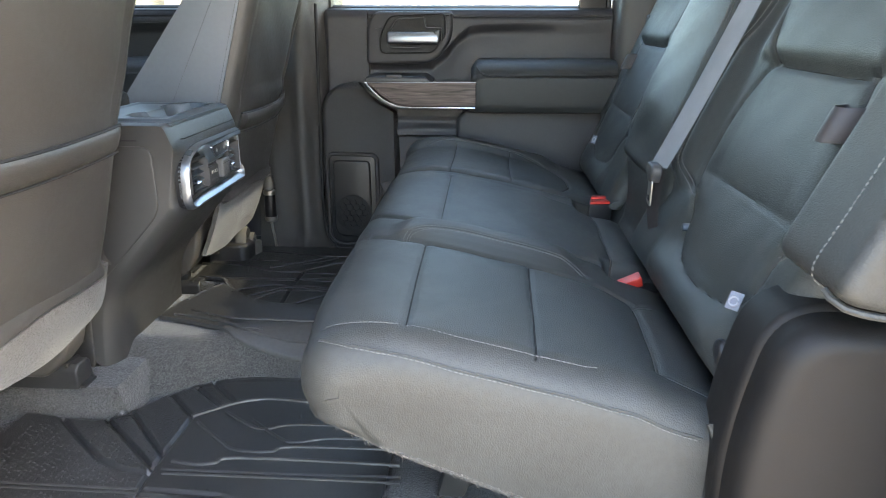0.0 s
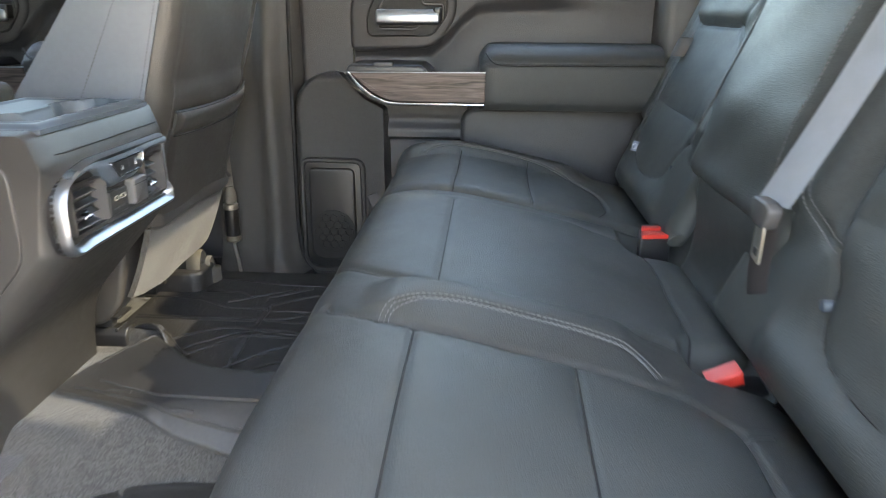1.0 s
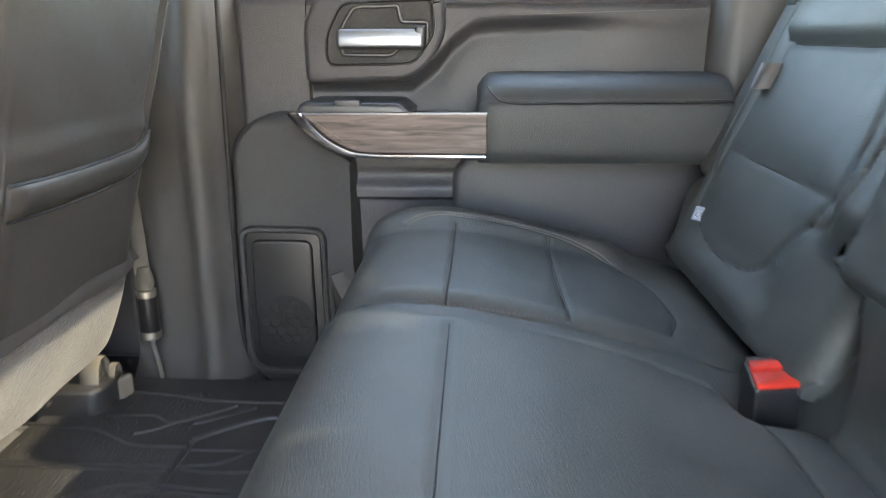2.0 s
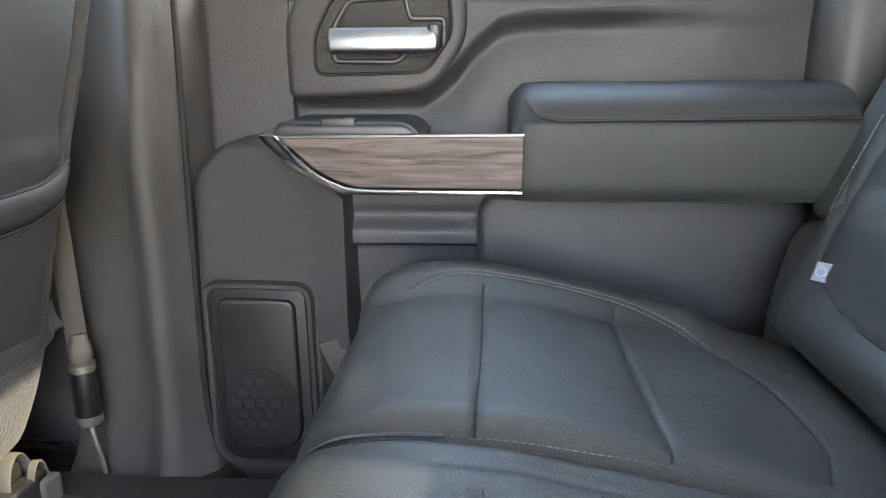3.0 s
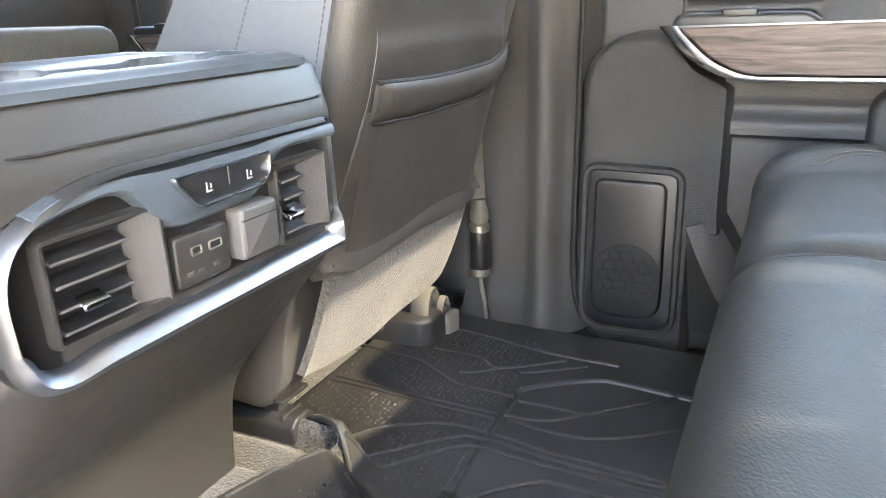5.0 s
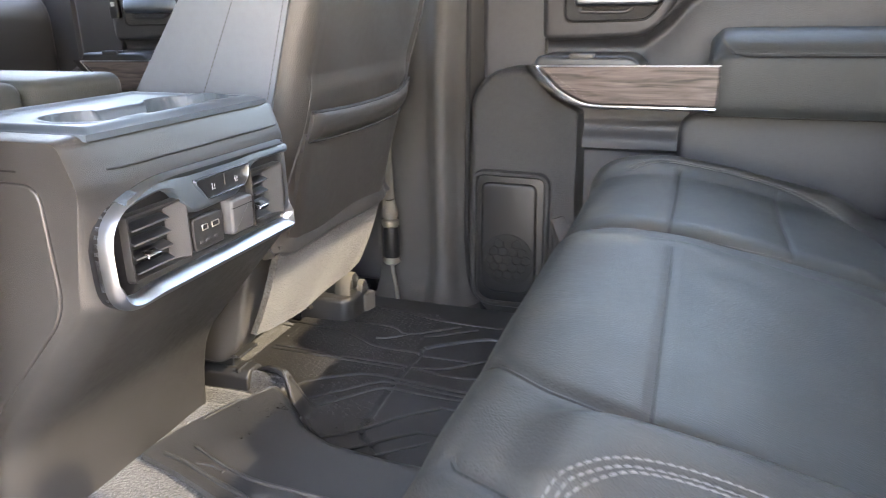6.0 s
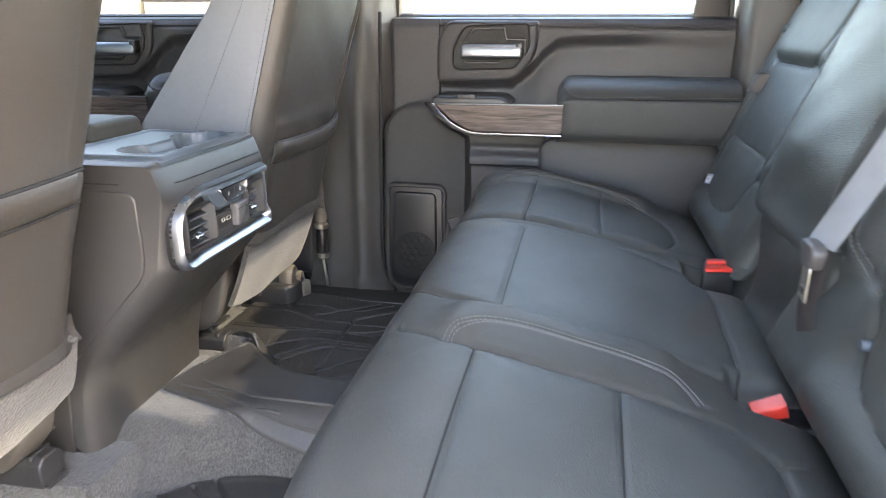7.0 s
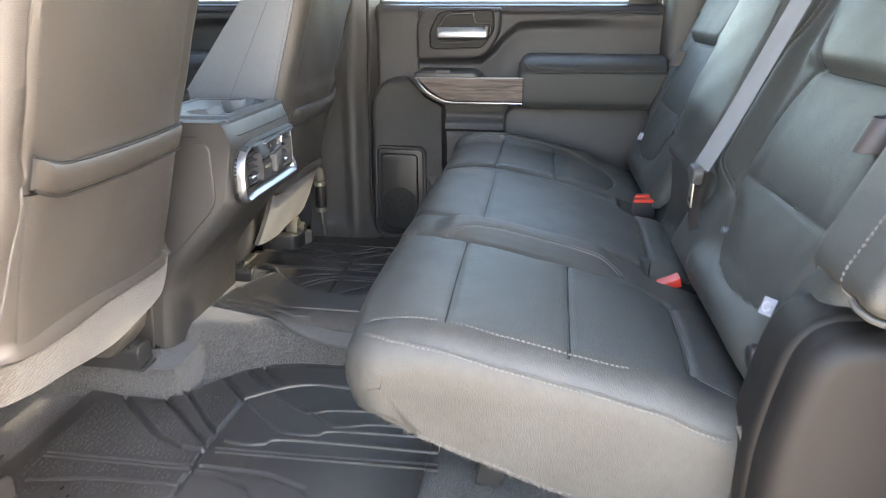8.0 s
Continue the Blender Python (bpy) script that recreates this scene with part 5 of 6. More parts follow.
def front_seat(sgn, x0, yin, yout, label):
    """A bucket seat seen from behind; sgn: +1 for the far one. yin, yout: its inner and outer side."""
    lay((1, 0.942, 1), (-0.002, -0.064, 0.0)) if sgn > 0 else lay((1, 1, 1), (0.018, -0.020, 0.010))
    s = thing("front_seat", (x0 - 0.25, (yin + yout) / 2, 0.05), label, "car seat", "front seats")
    rear = lambda z: x0 + 0.29 * (z - 0.468)
    front = lambda z: np.interp(z, [0.20, 0.30, 0.49, 0.72, 0.95], [x0 - 0.27, x0 - 0.275, x0 - 0.25, x0 - 0.075, x0 - 0.0])
    prof = [(rear(0.27) - 0.005, 0.262)] + [(rear(z), z) for z in (0.30, 0.36, 0.42, 0.50, 0.60, 0.70, 0.80, 0.90, 1.0)] + [(rear(1.03) - 0.03, 1.06), (front(0.95) - 0.01, 1.02), (front(0.80), 0.80), (front(0.65), 0.65), (front(0.49), 0.49), (front(0.36), 0.36), (front(0.27), 0.262)]
    lo, hi = min(yin, yout), max(yin, yout)
    q = Pad(prof, -1, 1)
    rs = lambda z: float(np.interp(z, *zip(*sorted((b, a) for a, b, n in zip(q.s, q.p[:, 1], q.n[:, 0]) if n > 0.5))))
    w = yout - yin
    sm = lambda pts: [(rs(z), yin + t * w) for z, t in pts]
    left = sm([(0.27, 0.02), (0.40, 0.07), (0.50, 0.09), (0.70, 0.09), (0.95, 0.10)])
    right = sm([(0.27, 0.97), (0.40, 0.93), (0.50, 0.91), (0.70, 0.90), (0.95, 0.88)])
    dip = sm([(0.70, 0.905), (0.50, 0.905), (0.480, 0.86)])

    def relief(ss, y):
        z = np.interp(ss, q.s, q.p[:, 1])
        rr = np.clip(np.interp(ss, q.s, q.n[:, 0]), 0, 1)
        u = (y - yin) / w
        panel = smooth01((u - 0.05) / 0.05) * smooth01((0.95 - u) / 0.05)
        sag = 0.0035 * np.sin(u * 9 + z * 5) * smooth01((0.5 - z) / 0.1)
        return rr * (-0.006 * panel * smooth01((z - 0.50) / 0.03) + sag * panel) + 0.0008 * np.sin(z * 50 + y * 33)

    p = Pad(prof, lo, hi, 0.045, 0.006, [(left, 0.004, 0.004), (right, 0.004, 0.004), (dip, 0.005, 0.006)], relief, 0.004)
    body = part("backrest", p.shape(), VINYL, s, "charcoal vinyl rear shell")
    for l in (left, right):
        part("seam_cord", tube(p.on(spline(l, 0.01)[:, 0], spline(l, 0.01)[:, 1], 0.0028)[0], 0.0013, 6), THREAD_DARK, body)
    # map pocket with its rolled lip
    u = np.linspace(0.09, 0.90, 60)
    rings = []
    for k in u:
        y = yin + k * w
        sink = 0.006 * math.sin((k - 0.09) / 0.81 * math.pi)
        zt = (0.472 if sgn > 0 else 0.512) - 0.002 + 0.018 * max(0, (k - 0.75) / 0.15) ** 2 - sink
        e = min(1, (k - 0.09) / 0.04, (0.90 - k) / 0.04)
        sec = [(0.004, 0.002), (0.010, 0.003), (0.0145, -0.003), (0.0155, -0.012), (0.014, -0.024), (0.010, -0.033), (0.004, -0.036)]
        rings.append(np.array([(rear(zt + dz) + 0.002 + dn * (0.5 + 0.5 * e), y, zt + dz) for dn, dz in sec]))
    lip = part("pocket_lip", loops(rings), VINYL, body)
    mouth = np.array([r[0] for r in rings])
    part("pocket_mouth", tube(mouth + np.array([0.003, 0, 0.002]), 0.0028, 6), SEAM, lip)
    fold = np.array([r[-1] for r in rings])
    part("pocket_seam", tube(fold + np.array([0.005, 0, -0.001]), 0.0016, 6), SEAM, lip)
    g = []
    for z in np.linspace(0.266, 0.444 if sgn > 0 else 0.484, 24):
        row = []
        for k in np.linspace(0.085, 0.905, 40):
            e = min(1, (k - 0.085) / 0.03, (0.905 - k) / 0.03)
            row.append((rear(z) + 0.004 + 0.005 * e + 0.002 * math.sin(k * 11 + z * 20), yin + k * w, z))
        g.append(row)
    part("pocket", slab(np.array(g), (-0.010, 0, 0)), VINYL, body)
    # fleece-backed skirt below
    g = []
    for t in np.linspace(0, 1, 20):
        row = []
        for k in (np.linspace(0.02, 1.06, 56) if sgn > 0 else np.linspace(-0.075, 1.0, 56)):
            zb = np.interp(k, [-0.03, 0.0, 0.14, 0.57, 0.88, 0.96, 1.06], [0.140, 0.134, 0.124, 0.126, 0.134, 0.160, 0.225]) if sgn > 0 else np.interp(k, [-0.1, -0.08, -0.03, 0.05, 0.2, 0.5, 1.0], [0.26, 0.225, 0.186, 0.170, 0.162, 0.172, 0.20])
            zz = 0.283 - 0.012 * math.sin(max(k, 0) * math.pi) - 0.30 * max(0, -k) * (1 - t) + t * (zb - 0.275)
            xx = rear(zz) + 0.004 - 0.008 * t * t + 0.003 * math.sin(k * 14 + t * 3) * t - 0.03 * smooth01(np.array((k - 0.90) / 0.16)) - 0.03 * smooth01(np.array((-0.01 - k) / 0.07))
            row.append((xx, yin + sgn * (0.012 - 0.012 * t) * max(0, 1 - k / 0.3) + k * w, zz))
        g.append(row)
    part("rear_skirt", slab(np.array(g), (-0.010, 0, 0.002)), CARPET_SEAT, s, "grey fleece lower seat back cover")
    ys = sorted((yin - sgn * 0.004, yin + sgn * 0.065))
    part("side_cover", prism(rounded([(rear(0.30) - 0.012, 0.40), (rear(0.14) - 0.022, 0.13), (rear(0.10) - 0.05, 0.085), (x0 - 0.40, 0.10), (x0 - 0.36, 0.40)], 0.02, 5), ys[0], ys[1], "y", 0.010, 0.010, 5), VINYL, s)
    # pale front facing with a stitched edge along the inner bolster
    zs = np.linspace(0.40, 1.0, 40)
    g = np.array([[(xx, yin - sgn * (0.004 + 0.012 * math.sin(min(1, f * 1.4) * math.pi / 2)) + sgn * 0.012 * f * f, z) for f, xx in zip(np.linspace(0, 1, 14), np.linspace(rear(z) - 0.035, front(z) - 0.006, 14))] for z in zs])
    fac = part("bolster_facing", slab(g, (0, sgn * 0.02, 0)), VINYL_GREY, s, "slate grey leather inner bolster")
    n = np.tile((0, -float(sgn), 0.0), (40, 1))
    part("stitching", stitches(g[:, 0] + np.array([-0.006, -sgn * 0.003, 0]), n), THREAD_DARK, fac)
    part("stitching", stitches(g[:, 6] + np.array([0, -sgn * 0.0012, 0]), n), THREAD_DARK, fac)
    # cushion, its pan and the slide rails
    cu = [(x0 - 0.12, 0.22), (x0 - 0.12, 0.30), (x0 - 0.20, 0.31), (x0 - 0.42, 0.33), (x0 - 0.56, 0.33), (x0 - 0.60, 0.28), (x0 - 0.55, 0.20), (x0 - 0.2, 0.18)]
    part("cushion", Pad(cu, lo + 0.02, hi - 0.02, 0.04, 0.012, [], None).shape(), LEATHER, s)
    part("pan", box(x0 - 0.52, x0 - 0.20, lo + 0.04, hi - 0.04, 0.11, 0.20, 0.012), PLASTIC_BLACK, s)
    for t, up, end in ((0.06, 0.0, 0.0), (0.86, 0.0, 0.09)) if sgn > 0 else ((0.03, 0.022, 0.0), (0.90, 0.0, 0.0)):
        y = yin + t * w
        lift = lambda q: (np.asarray(q[0], float) + np.array([-end, 0, up]), q[1])
        rail = part("slide_rail", lift(prism(rounded([(y - 0.024, 0.030), (y + 0.024, 0.030), (y + 0.024, 0.066), (y + 0.014, 0.076), (y - 0.014, 0.076), (y - 0.024, 0.066)], 0.004), x0 - 0.52, x0 - 0.120, "x", 0.004, 0.002)), BLACK_STEEL, s)
        part("rail_slider", lift(box(x0 - 0.48, x0 - 0.150, y - 0.010, y + 0.010, 0.074, 0.100, 0.003)), BLACK_STEEL, rail)
        part("rail_plate", lift(box(x0 - 0.46, x0 - 0.128, y - 0.026, y + 0.026, 0.099, 0.104, 0.001)), BLACK_STEEL, rail)
        part("rail_latch", lift(prism(rounded([(x0 - 0.150, 0.032), (x0 - 0.112, 0.030), (x0 - 0.112, 0.036), (x0 - 0.134, 0.040), (x0 - 0.136, 0.078), (x0 - 0.142, 0.078)], 0.002), y - 0.020, y + 0.020, "y", 0.002, 0.002)), BLACK_STEEL, rail)
    return s


front_seat(1, -0.478, 0.270, 0.715, "charcoal front seat with a map pocket and fleece skirt")
front_seat(-1, -0.514, -0.250, -0.690, "charcoal driver's seat with a map pocket and fleece skirt")


def anchor():
    """Foot of the front belt: sleeve, pretensioner and cable, and the outer seat rail's end cover."""
    lay(CAB[0], (-0.015, -0.054, 0.003))
    b = thing("seat_belt", (-0.555, 0.815, 0.02), "taupe front seat belt with black tensioner and thin cable", "seat belt")
    ln = spline([(-0.60, 0.855, 1.0), (-0.585, 0.845, 0.6), (-0.572, 0.83, 0.4), (-0.560, 0.815, 0.25), (-0.556, 0.812, 0.195)], 0.01)
    part("webbing", ribbon(ln, (0.7, 0.7, 0), 0.030, 0.003), WEBBING_TAN, b)
    a = np.linspace(0, 6.283, 16, endpoint=False)
    rg = lambda z, r: np.stack([-0.555 + r * np.cos(a), 0.812 + r * np.sin(a), np.full(16, z)], 1)
    part("sleeve", loops([rg(0.225, 0.010), rg(0.205, 0.016), rg(0.190, 0.017), rg(0.182, 0.012)]), WEBBING_TAN, b)
    part("collar", loops([rg(0.184, 0.013), rg(0.180, 0.0185), rg(0.170, 0.0185), rg(0.166, 0.015)]), STEEL, b)
    part("tensioner", loops([rg(0.167, 0.0165), rg(0.150, 0.018), rg(0.100, 0.018), rg(0.090, 0.015)]), PLASTIC_BLACK, b)
    part("end_cap", loops([rg(0.100, 0.0190), rg(0.088, 0.0190), rg(0.083, 0.013)]), STEEL, b)
    part("cable", tube(spline([(-0.555, 0.812, 0.088), (-0.553, 0.814, 0.06), (-0.549, 0.817, 0.03), (-0.546, 0.818, -0.001)], 0.006), 0.0042, 8), STEEL, b)
    c = thing("rail_cover", (-0.61, 0.69, 0.0), "dark plastic seat rail end cover with a beige strap clip", "rail cover")
    o = rounded([(-0.70, 0.645, 0.01), (-0.600, 0.650, 0.02), (-0.585, 0.668, 0.02), (-0.580, 0.745, 0.02), (-0.70, 0.76, 0.01)], 0.015, 6)
    part("cover", prism(o, 0.0, 0.052, "z", 0.010), PLASTIC, c)
    part("rail_end", prism(rounded([(0.676, 0.048), (0.722, 0.048), (0.718, 0.074), (0.700, 0.080), (0.682, 0.074)], 0.006), -0.72, -0.606, "x", 0.006), BLACK_STEEL, c)
    arch = np.linspace(0, math.pi, 14)
    clip = np.stack([-0.612 + 0.0 * arch, 0.700 - 0.026 * np.cos(arch), 0.045 + 0.048 * np.sin(arch)], 1)
    part("clip_strap", ribbon(clip, (1, 0, 0), 0.034, 0.004), WEBBING_TAN, c, "beige strap over the rail end")
    clip2 = np.stack([-0.590 + 0.0 * arch, 0.725 - 0.018 * np.cos(arch), 0.030 + 0.040 * np.sin(arch)], 1)
    part("clip_band", ribbon(clip2, (1, 0, 0), 0.012, 0.003), WEBBING_TAN, c)
    part("clip_foot", prism(rounded([(-0.606, 0.712, 0.008), (-0.578, 0.712, 0.010), (-0.568, 0.748, 0.008), (-0.600, 0.750, 0.006)], 0.006, 5), 0.0, 0.044, "z", 0.007), WEBBING_TAN, c)


anchor()

# ---- centre console ----


def console():
    lay((1, 0.86, 0.92), (0.011, -0.072, 0.047))
    c = thing("centre_console", (-0.80, 0.03, -0.03), "charcoal centre console with rear vents, sockets and cupholders", "console")
    Y0, Y1 = -0.156, 0.200
    # body: one side outline, drawn across, with broad corners at the rear
    side = [(-0.468, 0.503, 0.012), (-0.4525, 0.458, 0.01), (-0.4495, 0.338, 0.02), (-0.466, 0.316, 0.05), (-0.592, 0.160, 0.06), (-0.606, 0.085, 0.04), (-0.612, -0.03, 0.004), (-1.35, -0.03, 0.01), (-1.35, 0.45, 0.01), (-1.05, 0.503, 0.02), (-0.664, 0.5031, 0.001)]
    o = ccw(rounded(side, 0.02, 8))
    n = len(o)
    rings = []
    for k, (y, ins) in enumerate(((Y0, 0.026), (Y0 + 0.001, 0.023), (Y0 + 0.006, 0.0165), (Y0 + 0.016, 0.0095), (Y0 + 0.030, 0.0035), (Y0 + 0.044, 0.0), (Y1 - 0.016, 0.0), (Y1 - 0.008, 0.002), (Y1 - 0.002, 0.006), (Y1, 0.012))):
        i = inset(o, 0.01)
        low = smooth01((0.46 - o[:, 1]) / 0.06)                    # the corner is broad below the top edge only
        f = o + (i - o) * (ins / 0.01 * (0.12 + 0.88 * low * (o[:, 0] > -0.70)))[:, None]
        f[:, 1] = np.maximum(f[:, 1], -0.03)
        rings.append(np.stack([f[:, 0], np.full(n, y), f[:, 1]], 1))
    sv, sf = loops(rings)
    mid = lambda q: np.mean([sv[k] for k in q], 0)
    sf = [q for q in sf if len(q) > 4 or not (min(sv[k][2] for k in q) > 0.4995 and -0.664 < mid(q)[0] < -0.47 and -0.11 < mid(q)[1] < 0.18)]     # open below the tray
    body = part("body", (sv, sf), PLASTIC, c, "grained charcoal plastic", sharp=30)
    sp = rounded([(-0.494, 0.462, 0.02), (-0.491, 0.338, 0.03), (-0.645, 0.158, 0.01), (-0.655, -0.03, 0.01), (-1.30, -0.03, 0.01), (-1.30, 0.44, 0.01), (-1.0, 0.470, 0.01)], 0.01, 6)
    part("side_panel", prism(sp, Y0 + 0.02, Y0 - 0.0035, "y", 0.003), PLASTIC, body, "dark soft side panel")
    jl = np.array([(-1.0, Y0 - 0.0003, 0.474), (-0.52, Y0 + 0.0, 0.473), (-0.478, Y0 + 0.012, 0.4715), (-0.4575, Y0 + 0.042, 0.4705), (-0.4545, Y0 + 0.06, 0.470), (-0.4542, Y1 - 0.016, 0.470), (-0.462, Y1 + 0.0003, 0.470)])
    part("joint", tube(jl, 0.0011, 6), SEAM, body)
    # cupholder tray with two deep wells
    tx, ty = np.meshgrid(np.arange(-0.660, -0.4615, 0.0024), np.arange(-0.126, 0.186, 0.0024), indexing="ij")
    well = np.zeros(tx.shape)
    rim = np.zeros(tx.shape)
    for cx, cy in ((-0.530, -0.038), (-0.526, 0.118)):
        d = np.hypot(tx - cx, ty - cy)
        well = np.maximum(well, smooth01((0.0465 - d) / 0.005))
        rim = np.maximum(rim, np.exp(-((d - 0.0490) / 0.0030) ** 2))
    bridge = smooth01((0.055 - np.abs(ty - 0.040)) / 0.012) * smooth01((0.033 - np.abs(tx + 0.528)) / 0.012)
    outer = np.minimum(np.minimum(tx + 0.660, -0.4615 - tx), np.minimum(ty + 0.126, 0.186 - ty))
    tz = 0.5030 + 0.0055 * smooth01(outer / 0.016) - 0.0025 * smooth01((outer - 0.020) / 0.006) - 0.058 * well + 0.0015 * rim * (1 - bridge) - 0.017 * bridge * (1 - well)
    tray = part("tray", slab(np.stack([tx, ty, tz], -1), (0, 0, -0.006)), GLOSS_BLUE, c, "satin slate cupholder tray", sharp=60)
    a = np.linspace(0, 6.283, 36, endpoint=False)
    for cx, cy in ((-0.530, -0.038), (-0.526, 0.118)):
        rr = lambda r, z: np.stack([cx + r * np.cos(a), cy + r * np.sin(a), np.full(36, z)], 1)
        part("cup_liner", loops([rr(0.0445, 0.449), rr(0.0435, 0.482), rr(0.0415, 0.483), rr(0.0405, 0.4530), rr(0.002, 0.4525)]), PLASTIC, tray, "black rubber well liner")
    # padded lids ahead of the tray
    for y0, y1 in ((-0.146, 0.024), (0.028, 0.192)):
        lid = part("armrest_lid", prism(rounded([(-1.02, y0), (-0.666, y0), (-0.666, y1), (-1.02, y1)], 0.02, 6), 0.49, 0.533, "z", 0.016, 0.0, 6), INSERT, c, "black leather armrest lid")
        ln = np.stack([np.linspace(-1.0, -0.68, 60), np.full(60, (y0 + y1) / 2 + 0.055), np.full(60, 0.5335)], 1)
        part("stitching", stitches(ln, np.tile((0, 0, 1.0), (60, 1))), THREAD_DARK, lid)
    # rear face: vents, sockets and seat heater switches in a bright frame
    XF = -0.449
    fo = rounded([(-0.148, 0.335, 0.035), (0.190, 0.335, 0.012), (0.186, 0.4530, 0.006), (-0.080, 0.4545, 0.05), (-0.151, 0.430, 0.04)], 0.02, 9)
    pl = part("rear_plate", prism(fo, XF - 0.012, XF - 0.001, "x", 0.001), PLASTIC_BLACK, c)
    o = even(np.concatenate([ccw(fo), ccw(fo)[:1]]), 220)[:-1]
    step = (inset(o, 0.01) - o) / 0.01
    low = smooth01((0.372 - o[:, 1]) / 0.014)
    left = smooth01((-0.085 - o[:, 0]) / 0.03)
    wd = 0.0032 + 0.0150 * low * (1 - 0.25 * left) + 0.0035 * left * (1 - low)
    wd = wd * (1 - 0.8 * smooth01((o[:, 0] - 0.170) / 0.012) * (1 - low))
    rings = []
    for d, xo in ((0.0, -0.006), (0.0, 0.0045), (0.14, 0.0090), (0.45, 0.0125), (0.80, 0.0085), (0.97, 0.0020), (1.0, -0.006)):
        i = o + step * (wd * d)[:, None]
        flat = 1 - 0.75 * smooth01((o[:, 0] - 0.165) / 0.014) * (1 - low)
        rings.append(np.stack([XF + xo * (flat if xo > 0 else 1 + 0 * flat), i[:, 0], i[:, 1]], 1))
    rings.append(rings[0])
    part("chrome_frame", loops(rings, cap=False), SATIN, pl, "satin chrome surround", sharp=60)
    # slate fascia: a thin brow that dips round the switches
    yy = np.linspace(-0.120, 0.181, 120)
    lower = np.interp(yy, [-0.120, -0.10, -0.07, -0.050, -0.036, -0.022, -0.010, 0.068, 0.080, 0.093, 0.110, 0.181], [0.433, 0.437, 0.441, 0.437, 0.420, 0.407, 0.404, 0.406, 0.416, 0.432, 0.438, 0.436])
    lower = np.convolve(np.pad(lower, 3, mode="edge"), np.ones(7) / 7, "valid")
    upper = np.interp(yy, [-0.120, -0.10, -0.07, 0.181], [0.4415, 0.4475, 0.4500, 0.4490])
    g = np.array([[(XF + xo, y, lo_ + (hi_ - lo_) * t) for t, xo in ((0.0, -0.004), (0.02, 0.004), (0.12, 0.0085), (0.35, 0.0105), (0.7, 0.0100), (0.93, 0.0080), (1.0, 0.0))] for y, lo_, hi_ in zip(yy, lower, upper)])
    part("upper_fascia", slab(g, (-0.004, 0, 0)), GLOSS_BLUE, pl, "satin slate fascia")
    hb = rounded([(0.002, 0.4165, 0.005), (0.074, 0.4175, 0.005), (0.083, 0.427, 0.004), (0.084, 0.4425, 0.004), (-0.018, 0.4415, 0.004), (-0.017, 0.436, 0.004)], 0.005, 4)
    hp = part("heater_switch", prism(hb, XF + 0.004, XF + 0.0120, "x", 0.002), PLASTIC_BLACK, pl)
    part("switch_frame", frame_ring(hb, 0.0020, XF + 0.008, XF + 0.0142, "x"), CHROME, hp)
    part("switch_gap", box(XF + 0.0112, XF + 0.0124, 0.0355, 0.0368, 0.426, 0.439, 0.0003, "x"), PLASTIC_SOFT, hp)
    for yc in (0.015, 0.059):
        m1 = box(XF + 0.0115, XF + 0.0124, yc - 0.0032, yc - 0.0020, 0.4268, 0.4325, 0.0002, "x")
        m2 = box(XF + 0.0115, XF + 0.0124, yc - 0.0032, yc + 0.0024, 0.4254, 0.4268, 0.0002, "x")
        m3 = box(XF + 0.0115, XF + 0.0124, yc + 0.0010, yc + 0.0022, 0.4278, 0.4312, 0.0002, "x")
        part("heater_mark", join(m1, m2, m3), PRINT, hp)
    for y0, y1, yw, kn in ((-0.120, -0.026, -0.060, -0.092), (0.096, 0.170, 0.130, 0.112)):
        w = part("air_vent", frame_ring(rounded([(y0, 0.360, 0.006), (y1, 0.360, 0.006), (y1, 0.428, 0.006), (y0, 0.428, 0.006)], 0.006, 4), 0.005, XF - 0.004, XF + 0.0070, "x"), PLASTIC, pl)
        part("vent_wall", loops([np.array([(XF - 0.004, yw, 0.366), (XF - 0.004, y1 - 0.004, 0.362), (XF - 0.004, y1 - 0.004, 0.426), (XF - 0.004, yw - 0.002, 0.418)]),
                                 np.array([(XF - 0.003, yw, 0.366), (XF + 0.0075, y1 - 0.004, 0.362), (XF + 0.0075, y1 - 0.004, 0.426), (XF - 0.003, yw - 0.002, 0.418)])]), PLASTIC_SOFT, w, "lighter grey vent wall")
        for k in range(4):
            z = 0.371 + k * 0.0140
            part("slat", prism(rounded([(XF - 0.004, z + 0.004), (XF + 0.0085, z - 0.0015), (XF + 0.0092, z + 0.0008), (XF - 0.004, z + 0.0060)], 0.0005, 3), y0 + 0.005, yw, "y", 0.0005), PLASTIC_BLACK, w)
            part("slat_lip", box(XF + 0.0078, XF + 0.0094, y0 + 0.005, yw, z - 0.0014, z + 0.0006, 0.0004, "y"), PLASTIC_SOFT, w)
        for k in range(4):
            yv = y0 + 0.012 + k * (yw - y0 - 0.018) / 3
            part("rear_vane", box(XF - 0.008, XF - 0.0015, yv - 0.0008, yv + 0.0008, 0.366, 0.422, 0.0003), PLASTIC_BLACK, w)
        part("vent_knob", prism(rounded([(XF + 0.004, 0.381), (XF + 0.0125, 0.380), (XF + 0.0135, 0.3845), (XF + 0.004, 0.389)], 0.0015, 3), kn - 0.010, kn + 0.010, "y", 0.002, 0.002), CHROME, w, "bright vent knob")
    us = part("usb_panel", prism(rounded([(-0.019, 0.362, 0.004), (0.036, 0.362, 0.004), (0.037, 0.398, 0.004), (-0.018, 0.399, 0.004)], 0.004, 4), XF - 0.002, XF + 0.0045, "x", 0.002), PLASTIC, pl)
